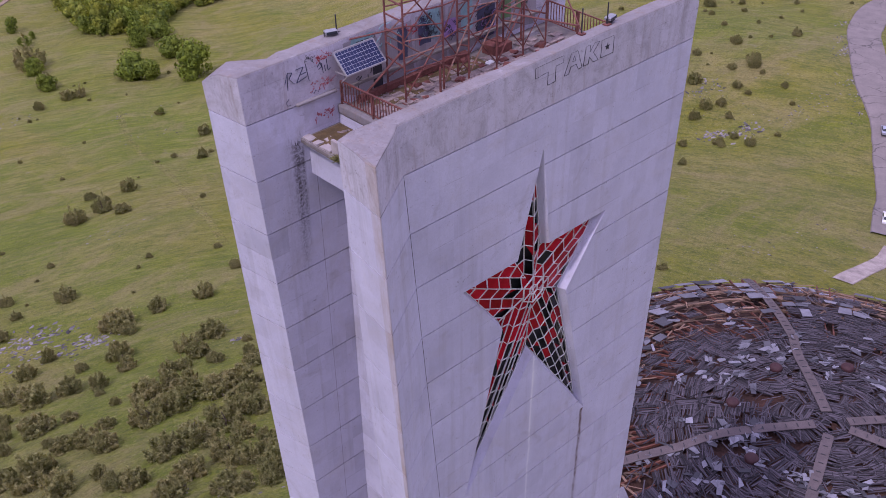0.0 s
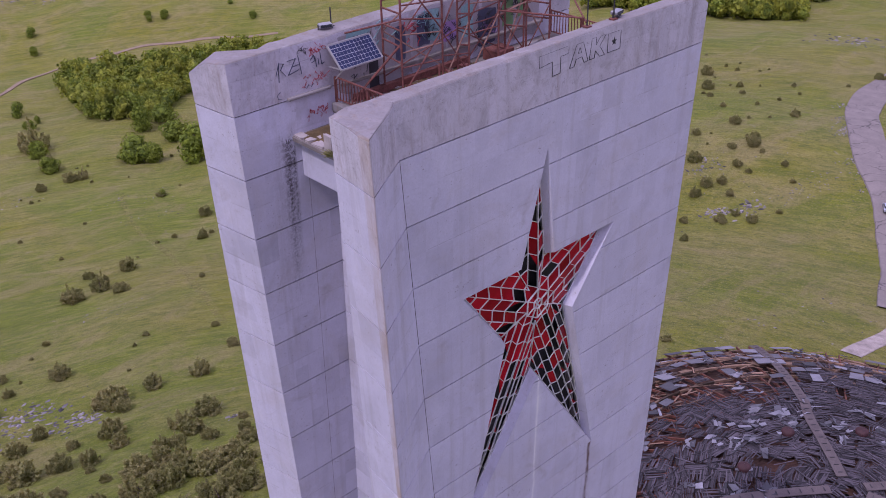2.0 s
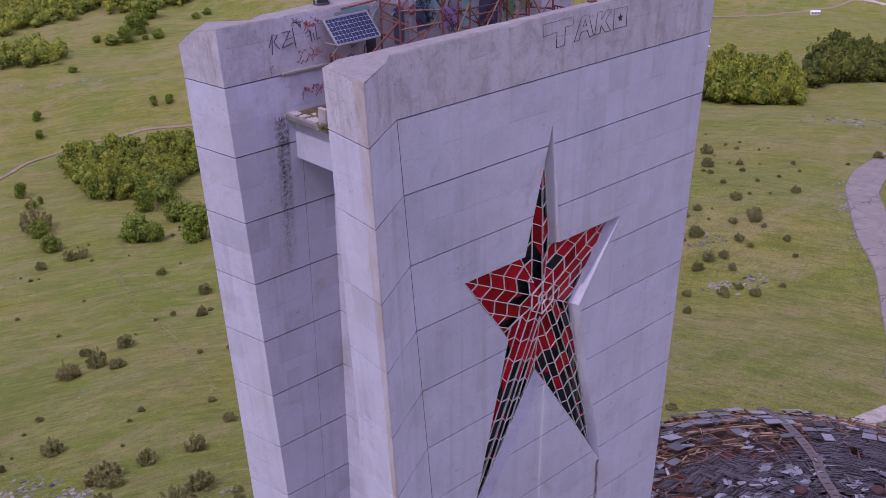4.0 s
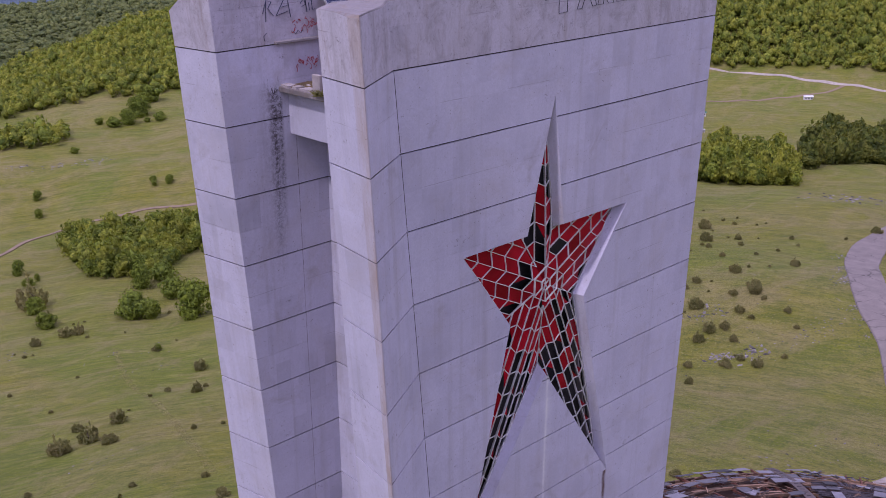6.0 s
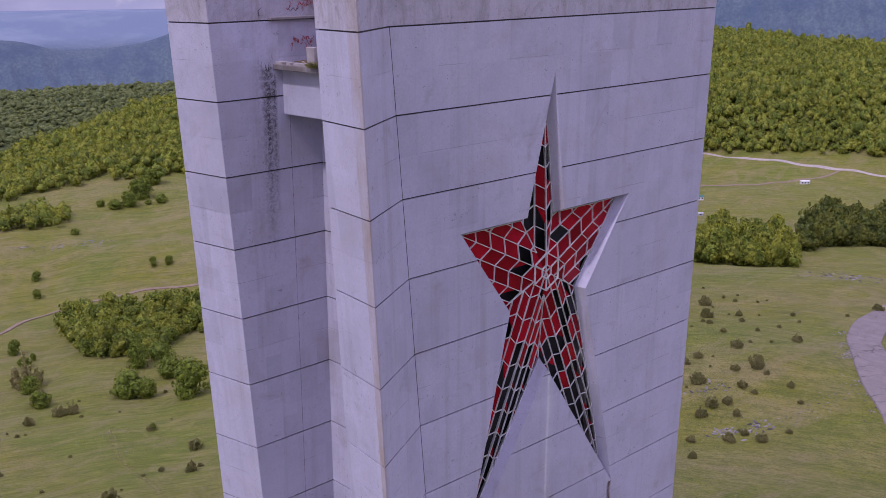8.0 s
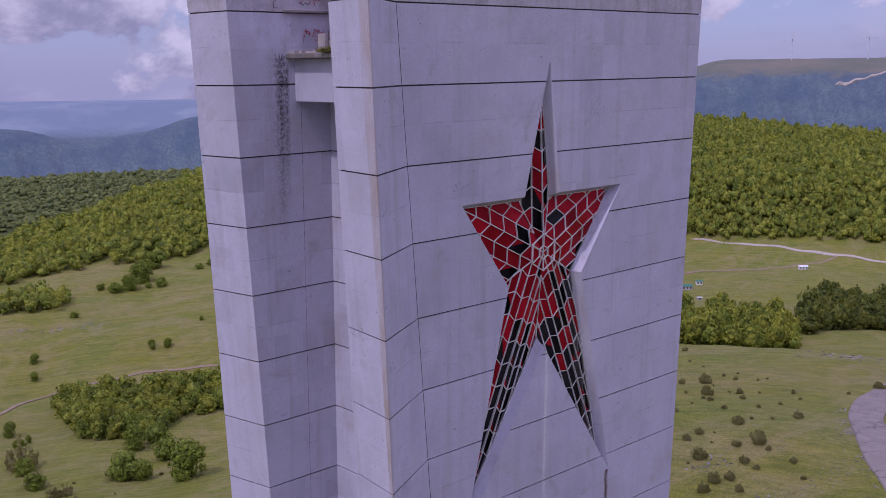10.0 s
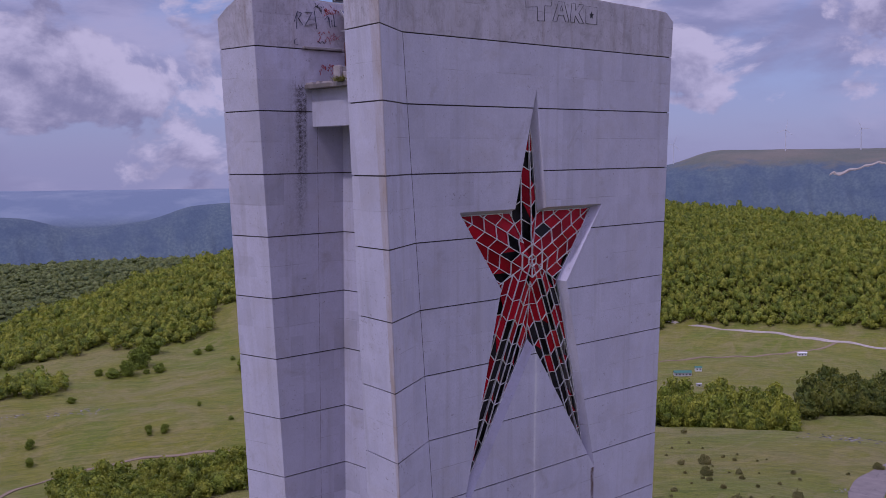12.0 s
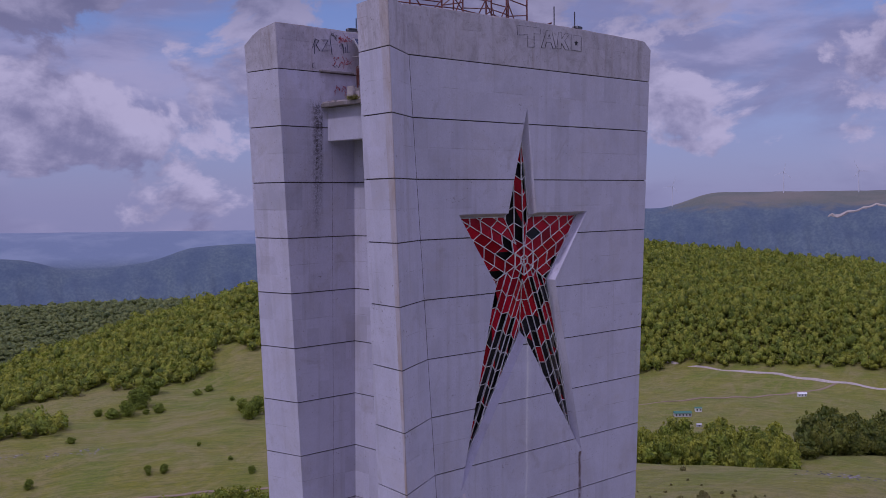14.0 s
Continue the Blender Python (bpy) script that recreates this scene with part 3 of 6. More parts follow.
def ribbon(name, line, width, mat, label, lift=0.12, kind="structure", category="road"):
    """A strip laid on the ground along a line of plan points."""
    line = np.array(line, float)
    s = np.r_[0, np.cumsum(np.hypot(*np.diff(line, axis=0).T))]
    u = np.linspace(0, s[-1], max(8, int(s[-1] / max(2.5, width / 3))))
    px, py = glide(s, line[:, 0], u), glide(s, line[:, 1], u)
    tx, ty = np.gradient(px), np.gradient(py)
    ln = np.hypot(tx, ty)
    across = np.array([-0.56, -0.5, -0.17, 0.17, 0.5, 0.56])
    rng = np.random.default_rng(int(s[-1]))
    w = width * (1 + 0.03 * np.sin(u / width * 1.3) + 0.012 * rng.standard_normal(len(u)))
    X = px[:, None] - ty[:, None] / ln[:, None] * across * w[:, None]
    Y = py[:, None] + tx[:, None] / ln[:, None] * across * w[:, None]
    Z = height(X, Y) + lift
    Z[:, [0, 5]] -= lift * 3 + 0.2
    n, k = X.shape
    verts = np.stack([X, Y, Z], -1).reshape(-1, 3)
    faces = [(a * k + b, a * k + b + 1, (a + 1) * k + b + 1, (a + 1) * k + b) for a in range(n - 1) for b in range(k - 1)]
    return tagged(part(name, (verts, faces), mat), label, category, kind=kind)


YARD = plain("brown_gravel", (0.34, 0.285, 0.25), 0.95, 0, 0.45, 0.5, bump=0.5)
FAINT = plain("trodden_dry_grass", (0.30, 0.262, 0.085), 0.95, 0, 0.35, 0.6)


def worn_through(m, scale, low, high):
    """Lets the ground show through a thin layer in ragged patches."""
    nt = m.node_tree
    g = Graph(nt)
    both, clear = nt.nodes.new("ShaderNodeMixShader"), nt.nodes.new("ShaderNodeBsdfTransparent")
    g.link(g.ramp(g.noise(scale, 6, 0.75), (low, 0.0), (high, 0.55)), both.inputs[0])
    g.link(clear.outputs[0], both.inputs[1])
    g.link(nt.nodes["Principled BSDF"].outputs[0], both.inputs[2])
    g.link(both.outputs[0], nt.nodes["Material Output"].inputs["Surface"])


worn_through(FAINT, 0.8, 0.42, 0.64)
ribbon("road", [(335, 118), (300, 115), (270, 106), (250, 95.5), (225, 80), (211, 68.5), (196, 59), (178, 49.5), (158, 41), (151, 38)], 9.5, ASPHALT, "cracked grey asphalt road curving over the hill", 0.35)
ribbon("valley_road", [(978, 690), (984, 665), (1002, 593), (1020, 534), (1027, 485), (1040, 437), (1046, 413)], 5.0, GRAVEL, "pale gravel road through the valley", 0.4)
ribbon("valley_track", [(800, 604), (816, 588), (843, 561), (906, 535), (977, 510), (995, 495), (1024, 484)], 4.0, DIRT, "reddish dirt track joining the valley road", 0.4)
ribbon("gravel_yard", [(121, 34.2), (126, 34.6), (132, 34.8), (138, 34.8), (146, 36.5)], 3.4, YARD, "brown gravel yard between the road and the hall", 0.15)
ribbon("plateau_road", [(3200, 1580), (3207, 1556), (3288, 1556), (3351, 1528), (3405, 1479), (3470, 1400)], 12.0, GRAVEL, "pale road on the far plateau", 4.0)
ribbon("meadow_track", [(160, 560), (199, 594), (235, 604), (272, 602), (308, 590), (360, 560)], 2.8, DIRT, "dirt track across the lower meadow", 0.5)
ribbon("slope_path", [(140, 353), (126, 312), (121, 280), (106, 229), (95, 195)], 2.6, FAINT, "faint trodden path down the slope", 0.05)

# ---- the tower: two concrete pylons, flaring upwards ----
TOP, LIFT, JOINT_Z = 70.12, 2.4, 68.2
# plan corners at z = 65.8 and how far they shift for each metre down
CORNERS = {"B": (-2.22, -1.39, 0.055, 0.027), "C": (0.0, 0.0, 0.086, 0.023), "R": (15.28, 0.0, -0.028, 0.023), "S": (15.22, 0.74, -0.028, 0.023),
           "A": (-1.93, 0.76, 0.056, 0.025), "E": (-1.74, 6.47, 0.062, 0.022), "F": (15.1, 6.66, -0.028, 0.016), "G": (15.1, 7.25, -0.028, 0.016),
           "H": (0.0, 7.25, 0.06, 0.016), "D": (-1.99, 8.56, 0.05, 0.018)}


def corner(key, z):
    x, y, sx, sy = CORNERS[key]
    return Vector((x + sx * (65.8 - z), y + sy * (65.8 - z), z))


def face_y(z):
    return 0.023 * (65.8 - z)


STAR = [(6.56, 66.5), (7.24, 61.97), (10.70, 61.97), (8.52, 58.92), (10.56, 50.72), (6.60, 56.48), (2.72, 50.45), (4.72, 58.95), (2.50, 61.97), (5.44, 61.97)]
STAR_C = (6.6, 59.9)


def star_spans(z):
    """The stretches of x that the star covers at a height."""
    xs = []
    for (x0, z0), (x1, z1) in zip(STAR, STAR[1:] + STAR[:1]):
        if (z0 <= z) != (z1 <= z):
            xs.append(x0 + (x1 - x0) * (z - z0) / (z1 - z0))
    xs.sort()
    return list(zip(xs[::2], xs[1::2]))


def star_wall(z0, z1, left, right, dy):
    """The wall of the star's side between two heights, with the star left open, as flat pieces."""
    cuts = sorted({z0, z1, *(z for _, z in STAR if z0 < z < z1)})
    verts, faces = [], []
    for a, b in zip(cuts, cuts[1:]):
        spans_a, spans_b = star_spans(a + 1e-4), star_spans(b - 1e-4)
        la = [left(a)] + [v for s in spans_a for v in s] + [right(a)]
        lb = [left(b)] + [v for s in spans_b for v in s] + [right(b)]
        for i in range(0, len(la), 2):
            k = len(verts)
            verts += [(la[i], face_y(a) + dy, a), (la[i + 1], face_y(a) + dy, a), (lb[i + 1], face_y(b) + dy, b), (lb[i], face_y(b) + dy, b)]
            faces.append((k, k + 1, k + 2, k + 3))
    return verts, faces


def lift_block(keys, z0, z1, star=False):
    """One lift of a pylon between two joints: the outer faces, with lips that turn into the joints."""
    lip = 0.07
    ring0, ring1 = [corner(k, z0) for k in keys], [corner(k, z1) for k in keys]
    shapes = []
    n = len(keys)
    for i in range(n):
        j = (i + 1) % n
        if star and keys[i] == "C":
            shapes.append(star_wall(z0, z1, lambda z: corner("C", z).x + 0.020, lambda z: corner("R", z).x, 0.0))
        else:
            g = Vector((0.020, 0, 0)) if keys[i] == "C" else Vector()
            shapes.append(([ring0[i] + g, ring0[j], ring1[j], ring1[i] + g], [(0, 1, 2, 3)]))
    for ring, z, flip in ((ring0, z0, False), (ring1, z1, True)):
        inner = [v + lip_way(keys, i) * lip for i, v in enumerate(ring)]
        for i in range(n):
            j = (i + 1) % n
            if star and keys[i] == "C" and star_spans(z):
                stops = [ring[i].x] + [v for s in star_spans(z) for v in s] + [ring[j].x]
                for a, b in zip(stops[::2], stops[1::2]):
                    y = face_y(z)
                    q = [(a, y, z), (b, y, z), (b, y + lip, z), (a, y + lip, z)]
                    shapes.append((q, [(0, 1, 2, 3) if flip else (3, 2, 1, 0)]))
            else:
                q = [ring[i], ring[j], inner[j], inner[i]]
                shapes.append((q, [(0, 1, 2, 3) if flip else (3, 2, 1, 0)]))
    return joined(*shapes)


LIPS = {"B": (0.7, 0.55), "C": (-0.15, 1.0), "R": (-1, 1), "S": (-1, -1), "A": (1, -1), "E": (1, 1), "F": (-1, 1), "G": (-1, -1), "H": (-0.15, -1.0), "D": (0.7, -0.55)}


def lip_way(keys, i):
    return Vector((*LIPS[keys[i]], 0))


def core_shape(keys, levels, star=False):
    """The recessed body behind the lifts."""
    shapes, n = [], len(keys)
    for z1, z0 in zip(levels, levels[1:]):
        ring0 = [corner(k, z0) + lip_way(keys, i) * 0.06 for i, k in enumerate(keys)]
        ring1 = [corner(k, z1) + lip_way(keys, i) * 0.06 for i, k in enumerate(keys)]
        for i in range(n):
            j = (i + 1) % n
            if star and keys[i] == "C" and z1 > 50 and z0 < 67:
                shapes.append(star_wall(z0, z1, lambda z: corner("C", z).x, lambda z: corner("R", z).x - 0.06, 0.06))
            else:
                shapes.append(([ring0[i], ring0[j], ring1[j], ring1[i]], [(0, 1, 2, 3)]))
    return joined(*shapes)


def tower():
    body = thing("tower", "tall pale concrete tower of two pylons with horizontal joints", "tower")
    fronts, rears = ("B", "C", "R", "S", "A"), ("E", "F", "G", "H", "D")
    levels = [JOINT_Z - LIFT * k for k in range(29)]
    gap = 0.023
    for name, keys, star in (("front_pylon", fronts, True), ("rear_pylon", rears, False)):
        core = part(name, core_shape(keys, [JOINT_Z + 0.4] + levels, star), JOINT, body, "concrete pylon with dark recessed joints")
        for a, b in zip(levels[1:], levels):
            has = star and b > 50.4 and a < 66.5
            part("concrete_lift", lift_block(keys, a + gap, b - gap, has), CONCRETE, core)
        crown(name, keys, core)
    # wall between the pylons, set back from their ends, and the platform that it carries
    x = 2.2
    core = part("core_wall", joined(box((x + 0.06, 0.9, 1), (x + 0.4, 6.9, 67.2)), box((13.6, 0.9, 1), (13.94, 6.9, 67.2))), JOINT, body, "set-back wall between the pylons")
    for a, b in zip(levels[1:], levels):
        top = min(b - gap, 67.2)
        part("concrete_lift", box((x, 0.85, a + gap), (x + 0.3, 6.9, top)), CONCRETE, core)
        part("concrete_lift", box((13.7, 0.85, a + gap), (14.0, 6.9, top)), CONCRETE, core)
    part("platform", joined(box((x, 0.72, 67.2), (14.2, 6.58, 67.46), 0.02)), CONCRETE_TOP, body, "rubble-strewn concrete roof deck between the pylons")
    part("deck_kerb", box((x - 0.06, 0.74, 67.3), (x + 0.22, 6.46, 67.62), 0.03), CONCRETE_CAP, body)
    part("landing", joined(box((0.36, 0.72, 66.66), (x, 6.52, 66.84), 0.02)), CONCRETE_TOP, body, "low concrete landing covered with moss and debris")
    part("landing_beam", box((0.72, 0.72, 65.2), (1.1, 6.52, 66.66), 0.02), CONCRETE, body)
    part("wall_ledge", box((0.28, 6.3, 68.2), (2.1, 6.5, 68.3), 0.02), CONCRETE_CAP, body)
    return body


def crown(name, keys, parent):
    """The top lift with chipped edges, cut into short lengths so that its rim can wander."""
    bm = bmesh.new()
    z0 = JOINT_Z + 0.021
    rng = random.Random(len(name))
    n = len(keys)
    outline = []
    for i in range(n):
        j = (i + 1) % n
        a, b = corner(keys[i], TOP), corner(keys[j], TOP)
        steps = max(2, int((b - a).length / 0.45))
        for s in range(steps):
            outline.append((i, j, s / steps))
    low, rim, flat = [], [], []
    for i, j, f in outline:
        p0 = corner(keys[i], z0).lerp(corner(keys[j], z0), f)
        top = TOP + 0.10 * math.sin(math.pi * min(1, f)) * (keys[i] in "CG") - 0.10 * (keys[i] in "ABDH")
        p1 = corner(keys[i], top).lerp(corner(keys[j], top), f)
        # rounded shoulders at the free ends
        if keys[i] == "R" or (keys[i] == "C" and f > 0.975) or keys[i] in "F" and f > 0.975:
            top -= 0.32
        if keys[i] in "D":
            top -= 0.64 * max(0, 1 - 1.3 * f) ** 2
        if keys[i] in "H" and f > 0.6:
            top -= 1.6 * (f - 0.6)
        chip = abs(rng.gauss(0, 1)) * 0.014 + (0.05 if rng.random() < 0.05 else 0)
        way = (lip_way(keys, i).lerp(lip_way(keys, j), f))
        low.append(bm.verts.new(p0))
        rim.append(bm.verts.new(Vector((p1.x, p1.y, top - 0.03 - chip))))
        flat.append(bm.verts.new(Vector((p1.x, p1.y, top + rng.uniform(-0.008, 0.008))) + way * (0.03 + chip)))
    m = len(low)
    for k in range(m):
        q = (k + 1) % m
        bm.faces.new((low[k], low[q], rim[q], rim[k]))
        bm.faces.new((rim[k], rim[q], flat[q], flat[k])).material_index = 1
    cap = bm.faces.new(flat)
    cap.material_index = 1
    base = bm.faces.new(low[::-1])
    bmesh.ops.triangulate(bm, faces=[cap, base])
    bm.normal_update()
    me = bpy.data.meshes.new("crown_lift")
    bm.to_mesh(me)
    bm.free()
    me.materials.append(CONCRETE_CROWN)
    me.materials.append(CONCRETE_CAP)
    part("crown_lift", me, None, parent, "weathered top lift with a chipped rim")


TOWER = tower()


# ---- the star window ----
def clip(poly, a, b):
    """The piece of a flat polygon left of the line from a to b."""
    out = []
    side = lambda p: (b[0] - a[0]) * (p[1] - a[1]) - (b[1] - a[1]) * (p[0] - a[0])
    for p, q in zip(poly, poly[1:] + poly[:1]):
        sp, sq = side(p), side(q)
        if sp >= 0:
            out.append(p)
        if sp * sq < 0:
            f = sp / (sp - sq)
            out.append((p[0] + (q[0] - p[0]) * f, p[1] + (q[1] - p[1]) * f))
    return out


def bar_between(p, q, wide, deep):
    """A glazing bar, flat to the window: wide across it, deep into it."""
    d = (q - p).normalized()
    side = d.cross(Vector((0, 1, 0))).normalized() * wide / 2
    out = Vector((0, deep / 2, 0))
    v = [c + a * side + b * out for c in (p, q) for a, b in ((-1, -1), (1, -1), (1, 1), (-1, 1))]
    return v, [(i, (i + 1) % 4, 4 + (i + 1) % 4, 4 + i) for i in range(4)] + [(3, 2, 1, 0), (4, 5, 6, 7)]


# how much of the glass is gone along each arm, from the centre to the tip: top, right arm, right leg, left leg, left arm
LOST = (((0.0, 0.3, 0.42, 0.62, 0.75, 0.9), (0.04, 0.06, 0.68, 0.75, 0.15, 0.7)), ((0.0, 0.3, 0.42, 1.0), (0.3, 0.28, 0.03, 0.03)),
        ((0.0, 0.2, 0.28, 0.6, 1.0), (0.12, 0.25, 0.86, 0.82, 0.9)), ((0.0, 0.26, 0.36, 0.7, 0.78, 1.0), (0.05, 0.2, 0.7, 0.66, 0.95, 1.0)),
        ((0.0, 0.3, 0.42, 1.0), (0.3, 0.26, 0.03, 0.02)))


def star_window():
    star = thing("star_window", "red star window of leaded glass with broken panes, set in splayed concrete", "star window")
    depth = 0.44
    n = len(STAR)
    # inner outline: every edge moved inwards
    edges = []
    for (x0, z0), (x1, z1) in zip(STAR, STAR[1:] + STAR[:1]):
        d = Vector((x1 - x0, z1 - z0)).normalized()
        nrm = Vector((d.y, -d.x))
        edges.append((Vector((x0, z0)) + nrm * 0.165, d))
    inner = []
    for k in range(n):
        (p, d), (q, e) = edges[k - 1], edges[k]
        cr = d.x * e.y - d.y * e.x
        s = ((q - p).x * e.y - (q - p).y * e.x) / cr
        inner.append(tuple(p + d * s))
    yo = lambda z: face_y(z) - 0.002
    yi = lambda z: face_y(z) + depth
    verts = [(x, yo(z), z) for x, z in STAR] + [(x, yi(z), z) for x, z in inner]
    part("reveal", (verts, [(k, n + k, n + (k + 1) % n, (k + 1) % n) for k in range(n)]), CONCRETE, star, "smooth splayed concrete reveal")
    # A thin sheet close behind the glass, painted as the interior's shade.
    sheet_corners = [(x, face_y(z) + y, z) for x, z in ((2.2, 50.2), (11.2, 50.2), (11.2, 66.8), (2.2, 66.8)) for y in (0.645, 0.66)]
    part("dark_chamber", (sheet_corners, [(0, 2, 4, 6), (7, 5, 3, 1), (0, 1, 3, 2), (2, 3, 5, 4), (4, 5, 7, 6), (6, 7, 1, 0)]), INTERIOR_SHADE, star, "dark space behind the glass")
    for x0, z0, x1, z1, wide in ((8.62, 57.6, 9.75, 52.4, 0.34), (9.35, 56.0, 10.1, 52.2, 0.2)):
        lean = beam((x0, face_y(z0) + 0.60, z0), (x1, face_y(z1) + 0.60, z1), wide, 0.06)
        part("inner_plaster", lean, CONCRETE_TOP, star, "pale plaster strip behind the broken glass")
    rng = random.Random(5)
    tips, notches = inner[0::2], inner[1::2]
    cx, cz = STAR_C

    def place(x, z, out=0.0):
        return Vector((x, yi(z) - out, z))

    bars = []
    hub = 0.62
    for k in range(5):
        tip, right, left = Vector(tips[k]), Vector(notches[k]), Vector(notches[k - 1])
        c = Vector((cx, cz))
        u = (tip - c).normalized()
        v = Vector((u.y, -u.x))
        length = (tip - c).length
        long_arm = length > 6.5
        col, row = (0.33, 0.80) if long_arm else (0.46, 0.70)
        for side, notch in ((1, right), (-1, left)):
            half = [tuple(c), tuple(notch), tuple(tip)]
            if side < 0:
                half = half[::-1]
            wide = abs((notch - c).dot(v))
            area = sum(p[0] * q[1] - p[1] * q[0] for p, q in zip(half, half[1:] + half[:1]))
            if area < 0:
                half = half[::-1]

            def raised(p):
                q = Vector(p) - c
                across = abs(q.dot(v)) / max(wide, 0.1)
                along = min(1, max(0, q.dot(u) / length))
                return place(p[0], p[1], 0.26 * max(0, 1 - across) * (1 - along) ** 0.7)

            for i in range(int(wide / col) + 1):
                a0, a1 = i * col, (i + 1) * col
                slope = 0.55 * col * (1 if i % 2 == 0 else -1)
                base = 0.0 if i % 2 == 0 else slope * -1
                for r in range(-1, int(length / row) + 2):
                    s0, s1 = r * row + base, (r + 1) * row + base
                    cell = [c + u * s0 + v * side * a0, c + u * (s0 + slope) + v * side * a1, c + u * (s1 + slope) + v * side * a1, c + u * s1 + v * side * a0]
                    cell = [tuple(p) for p in cell]
                    if sum(p[0] * q[1] - p[1] * q[0] for p, q in zip(cell, cell[1:] + cell[:1])) < 0:
                        cell = cell[::-1]
                    poly = cell
                    for p, q in zip(half, half[1:] + half[:1]):
                        if len(poly) < 3:
                            break
                        poly = clip(poly, p, q)
                    if len(poly) < 3:
                        continue
                    size = abs(sum(p[0] * q[1] - p[1] * q[0] for p, q in zip(poly, poly[1:] + poly[:1]))) / 2
                    if size < 0.012:
                        continue
                    along = (Vector(poly[0]) - c).dot(u) / length
                    # the lower legs and the top arm have lost most of their glass
                    lost = float(np.interp(along, *LOST[k]))
                    pts = [raised(p) for p in poly]
                    if rng.random() > lost:
                        nv = len(pts)
                        tilt = rng.uniform(-0.012, 0.012)
                        rim = [p + Vector((0, tilt, 0)) for p in pts]
                        thick = [p + Vector((0, 0.02, 0)) for p in rim]
                        shape = (rim + thick, [tuple(range(nv))[::-1], tuple(range(nv, 2 * nv))] + [(a, (a + 1) % nv, nv + (a + 1) % nv, nv + a) for a in range(nv)])
                        # A few panes are near-black, standing in for dark empty cells.
                        part("pane", shape, RED_GLASS if rng.random() < 0.96 else DARK_GLASS, star, "ruby red glass pane")
                    elif rng.random() < 0.5:
                        # a shard left in the frame
                        tri = [pts[0], pts[1].lerp(pts[0], 0.2), pts[-1].lerp(pts[0], 0.35)]
                        tri2 = [p + Vector((0, 0.02, 0)) for p in tri]
                        part("shard", (tri + tri2, [(2, 1, 0), (3, 4, 5), (0, 1, 4, 3), (1, 2, 5, 4), (2, 0, 3, 5)]), RED_GLASS, star, "broken piece of red glass")
                    for p, q in zip(pts, pts[1:] + pts[:1]):
                        mid = (p + q) / 2
                        if (p - q).length > 0.08 and math.hypot(mid.x - cx, mid.z - cz) > 0.62:
                            bars.append((p, q))
        bars.append((raised(tuple(c)), raised(tuple(tip))))
    axes = [(Vector(t) - Vector((cx, cz))).normalized() for t in tips]
    seen, shapes = set(), []
    for p, q in bars:
        key = tuple(sorted((tuple(round(t * 8) for t in p), tuple(round(t * 8) for t in q))))
        if key in seen:
            continue
        seen.add(key)
        d = (q - p).normalized()
        along_arm = max(abs(d.x * a.x + d.z * a.y) for a in axes) > 0.985
        shapes.append(bar_between(p - Vector((0, 0.02, 0)), q - Vector((0, 0.02, 0)), 0.026 if along_arm else 0.022, 0.055 if along_arm else 0.045))
    part("glazing_bar", joined(*shapes), BRIGHT_ALU, star, "thin aluminium glazing bars in a honeycomb")
    hexes = [[place(cx + w * math.sin(a), cz + w * math.cos(a), 0.30) for a in (math.pi * i / 3 for i in range(6))] for w in (0.66, 0.24)]
    hubs = [bar_between(h[i], h[(i + 1) % 6], 0.032, 0.06) for h in hexes for i in range(6)]
    hubs += [bar_between(hexes[0][i], hexes[1][i], 0.026, 0.05) for i in range(6)]
    part("centre_rosette", joined(*hubs), BRIGHT_ALU, star, "six-sided aluminium rosette at the star's centre")
    rim = []
    for k in range(n):
        a, b = inner[k], inner[(k + 1) % n]
        rim.append(bar_between(place(*a, 0.03), place(*b, 0.03), 0.04, 0.07))
    part("rim_bar", joined(*rim), GREY_METAL, star, "grey metal bar round the glass")


star_window()

# ---- the round hall beside the tower, seen from above ----
HALL_C, HALL_R, HALL_RIM, HALL_TOP = (53.9, 4.9), 34.6, 7.8, 16.6


def roof_z(r):
    return HALL_RIM + (HALL_TOP - HALL_RIM) * (1 - (r / HALL_R) ** 2)


def polar(r, a, lift=0.0):
    return Vector((HALL_C[0] + r * math.sin(a), HALL_C[1] + r * math.cos(a), roof_z(r) + lift))


def lathe(profile, steps=96):
    verts, faces = [], []
    for r, z in profile:
        for i in range(steps):
            a = 2 * math.pi * i / steps
            verts.append((HALL_C[0] + r * math.sin(a), HALL_C[1] + r * math.cos(a), z))
    for k in range(len(profile) - 1):
        for i in range(steps):
            j = (i + 1) % steps
            faces.append((k * steps + i, (k + 1) * steps + i, (k + 1) * steps + j, k * steps + j))
    return verts, faces


VENT = plain("maroon_vent_cap", (0.05, 0.017, 0.018), 0.7, 0.1, 0.4, 2)


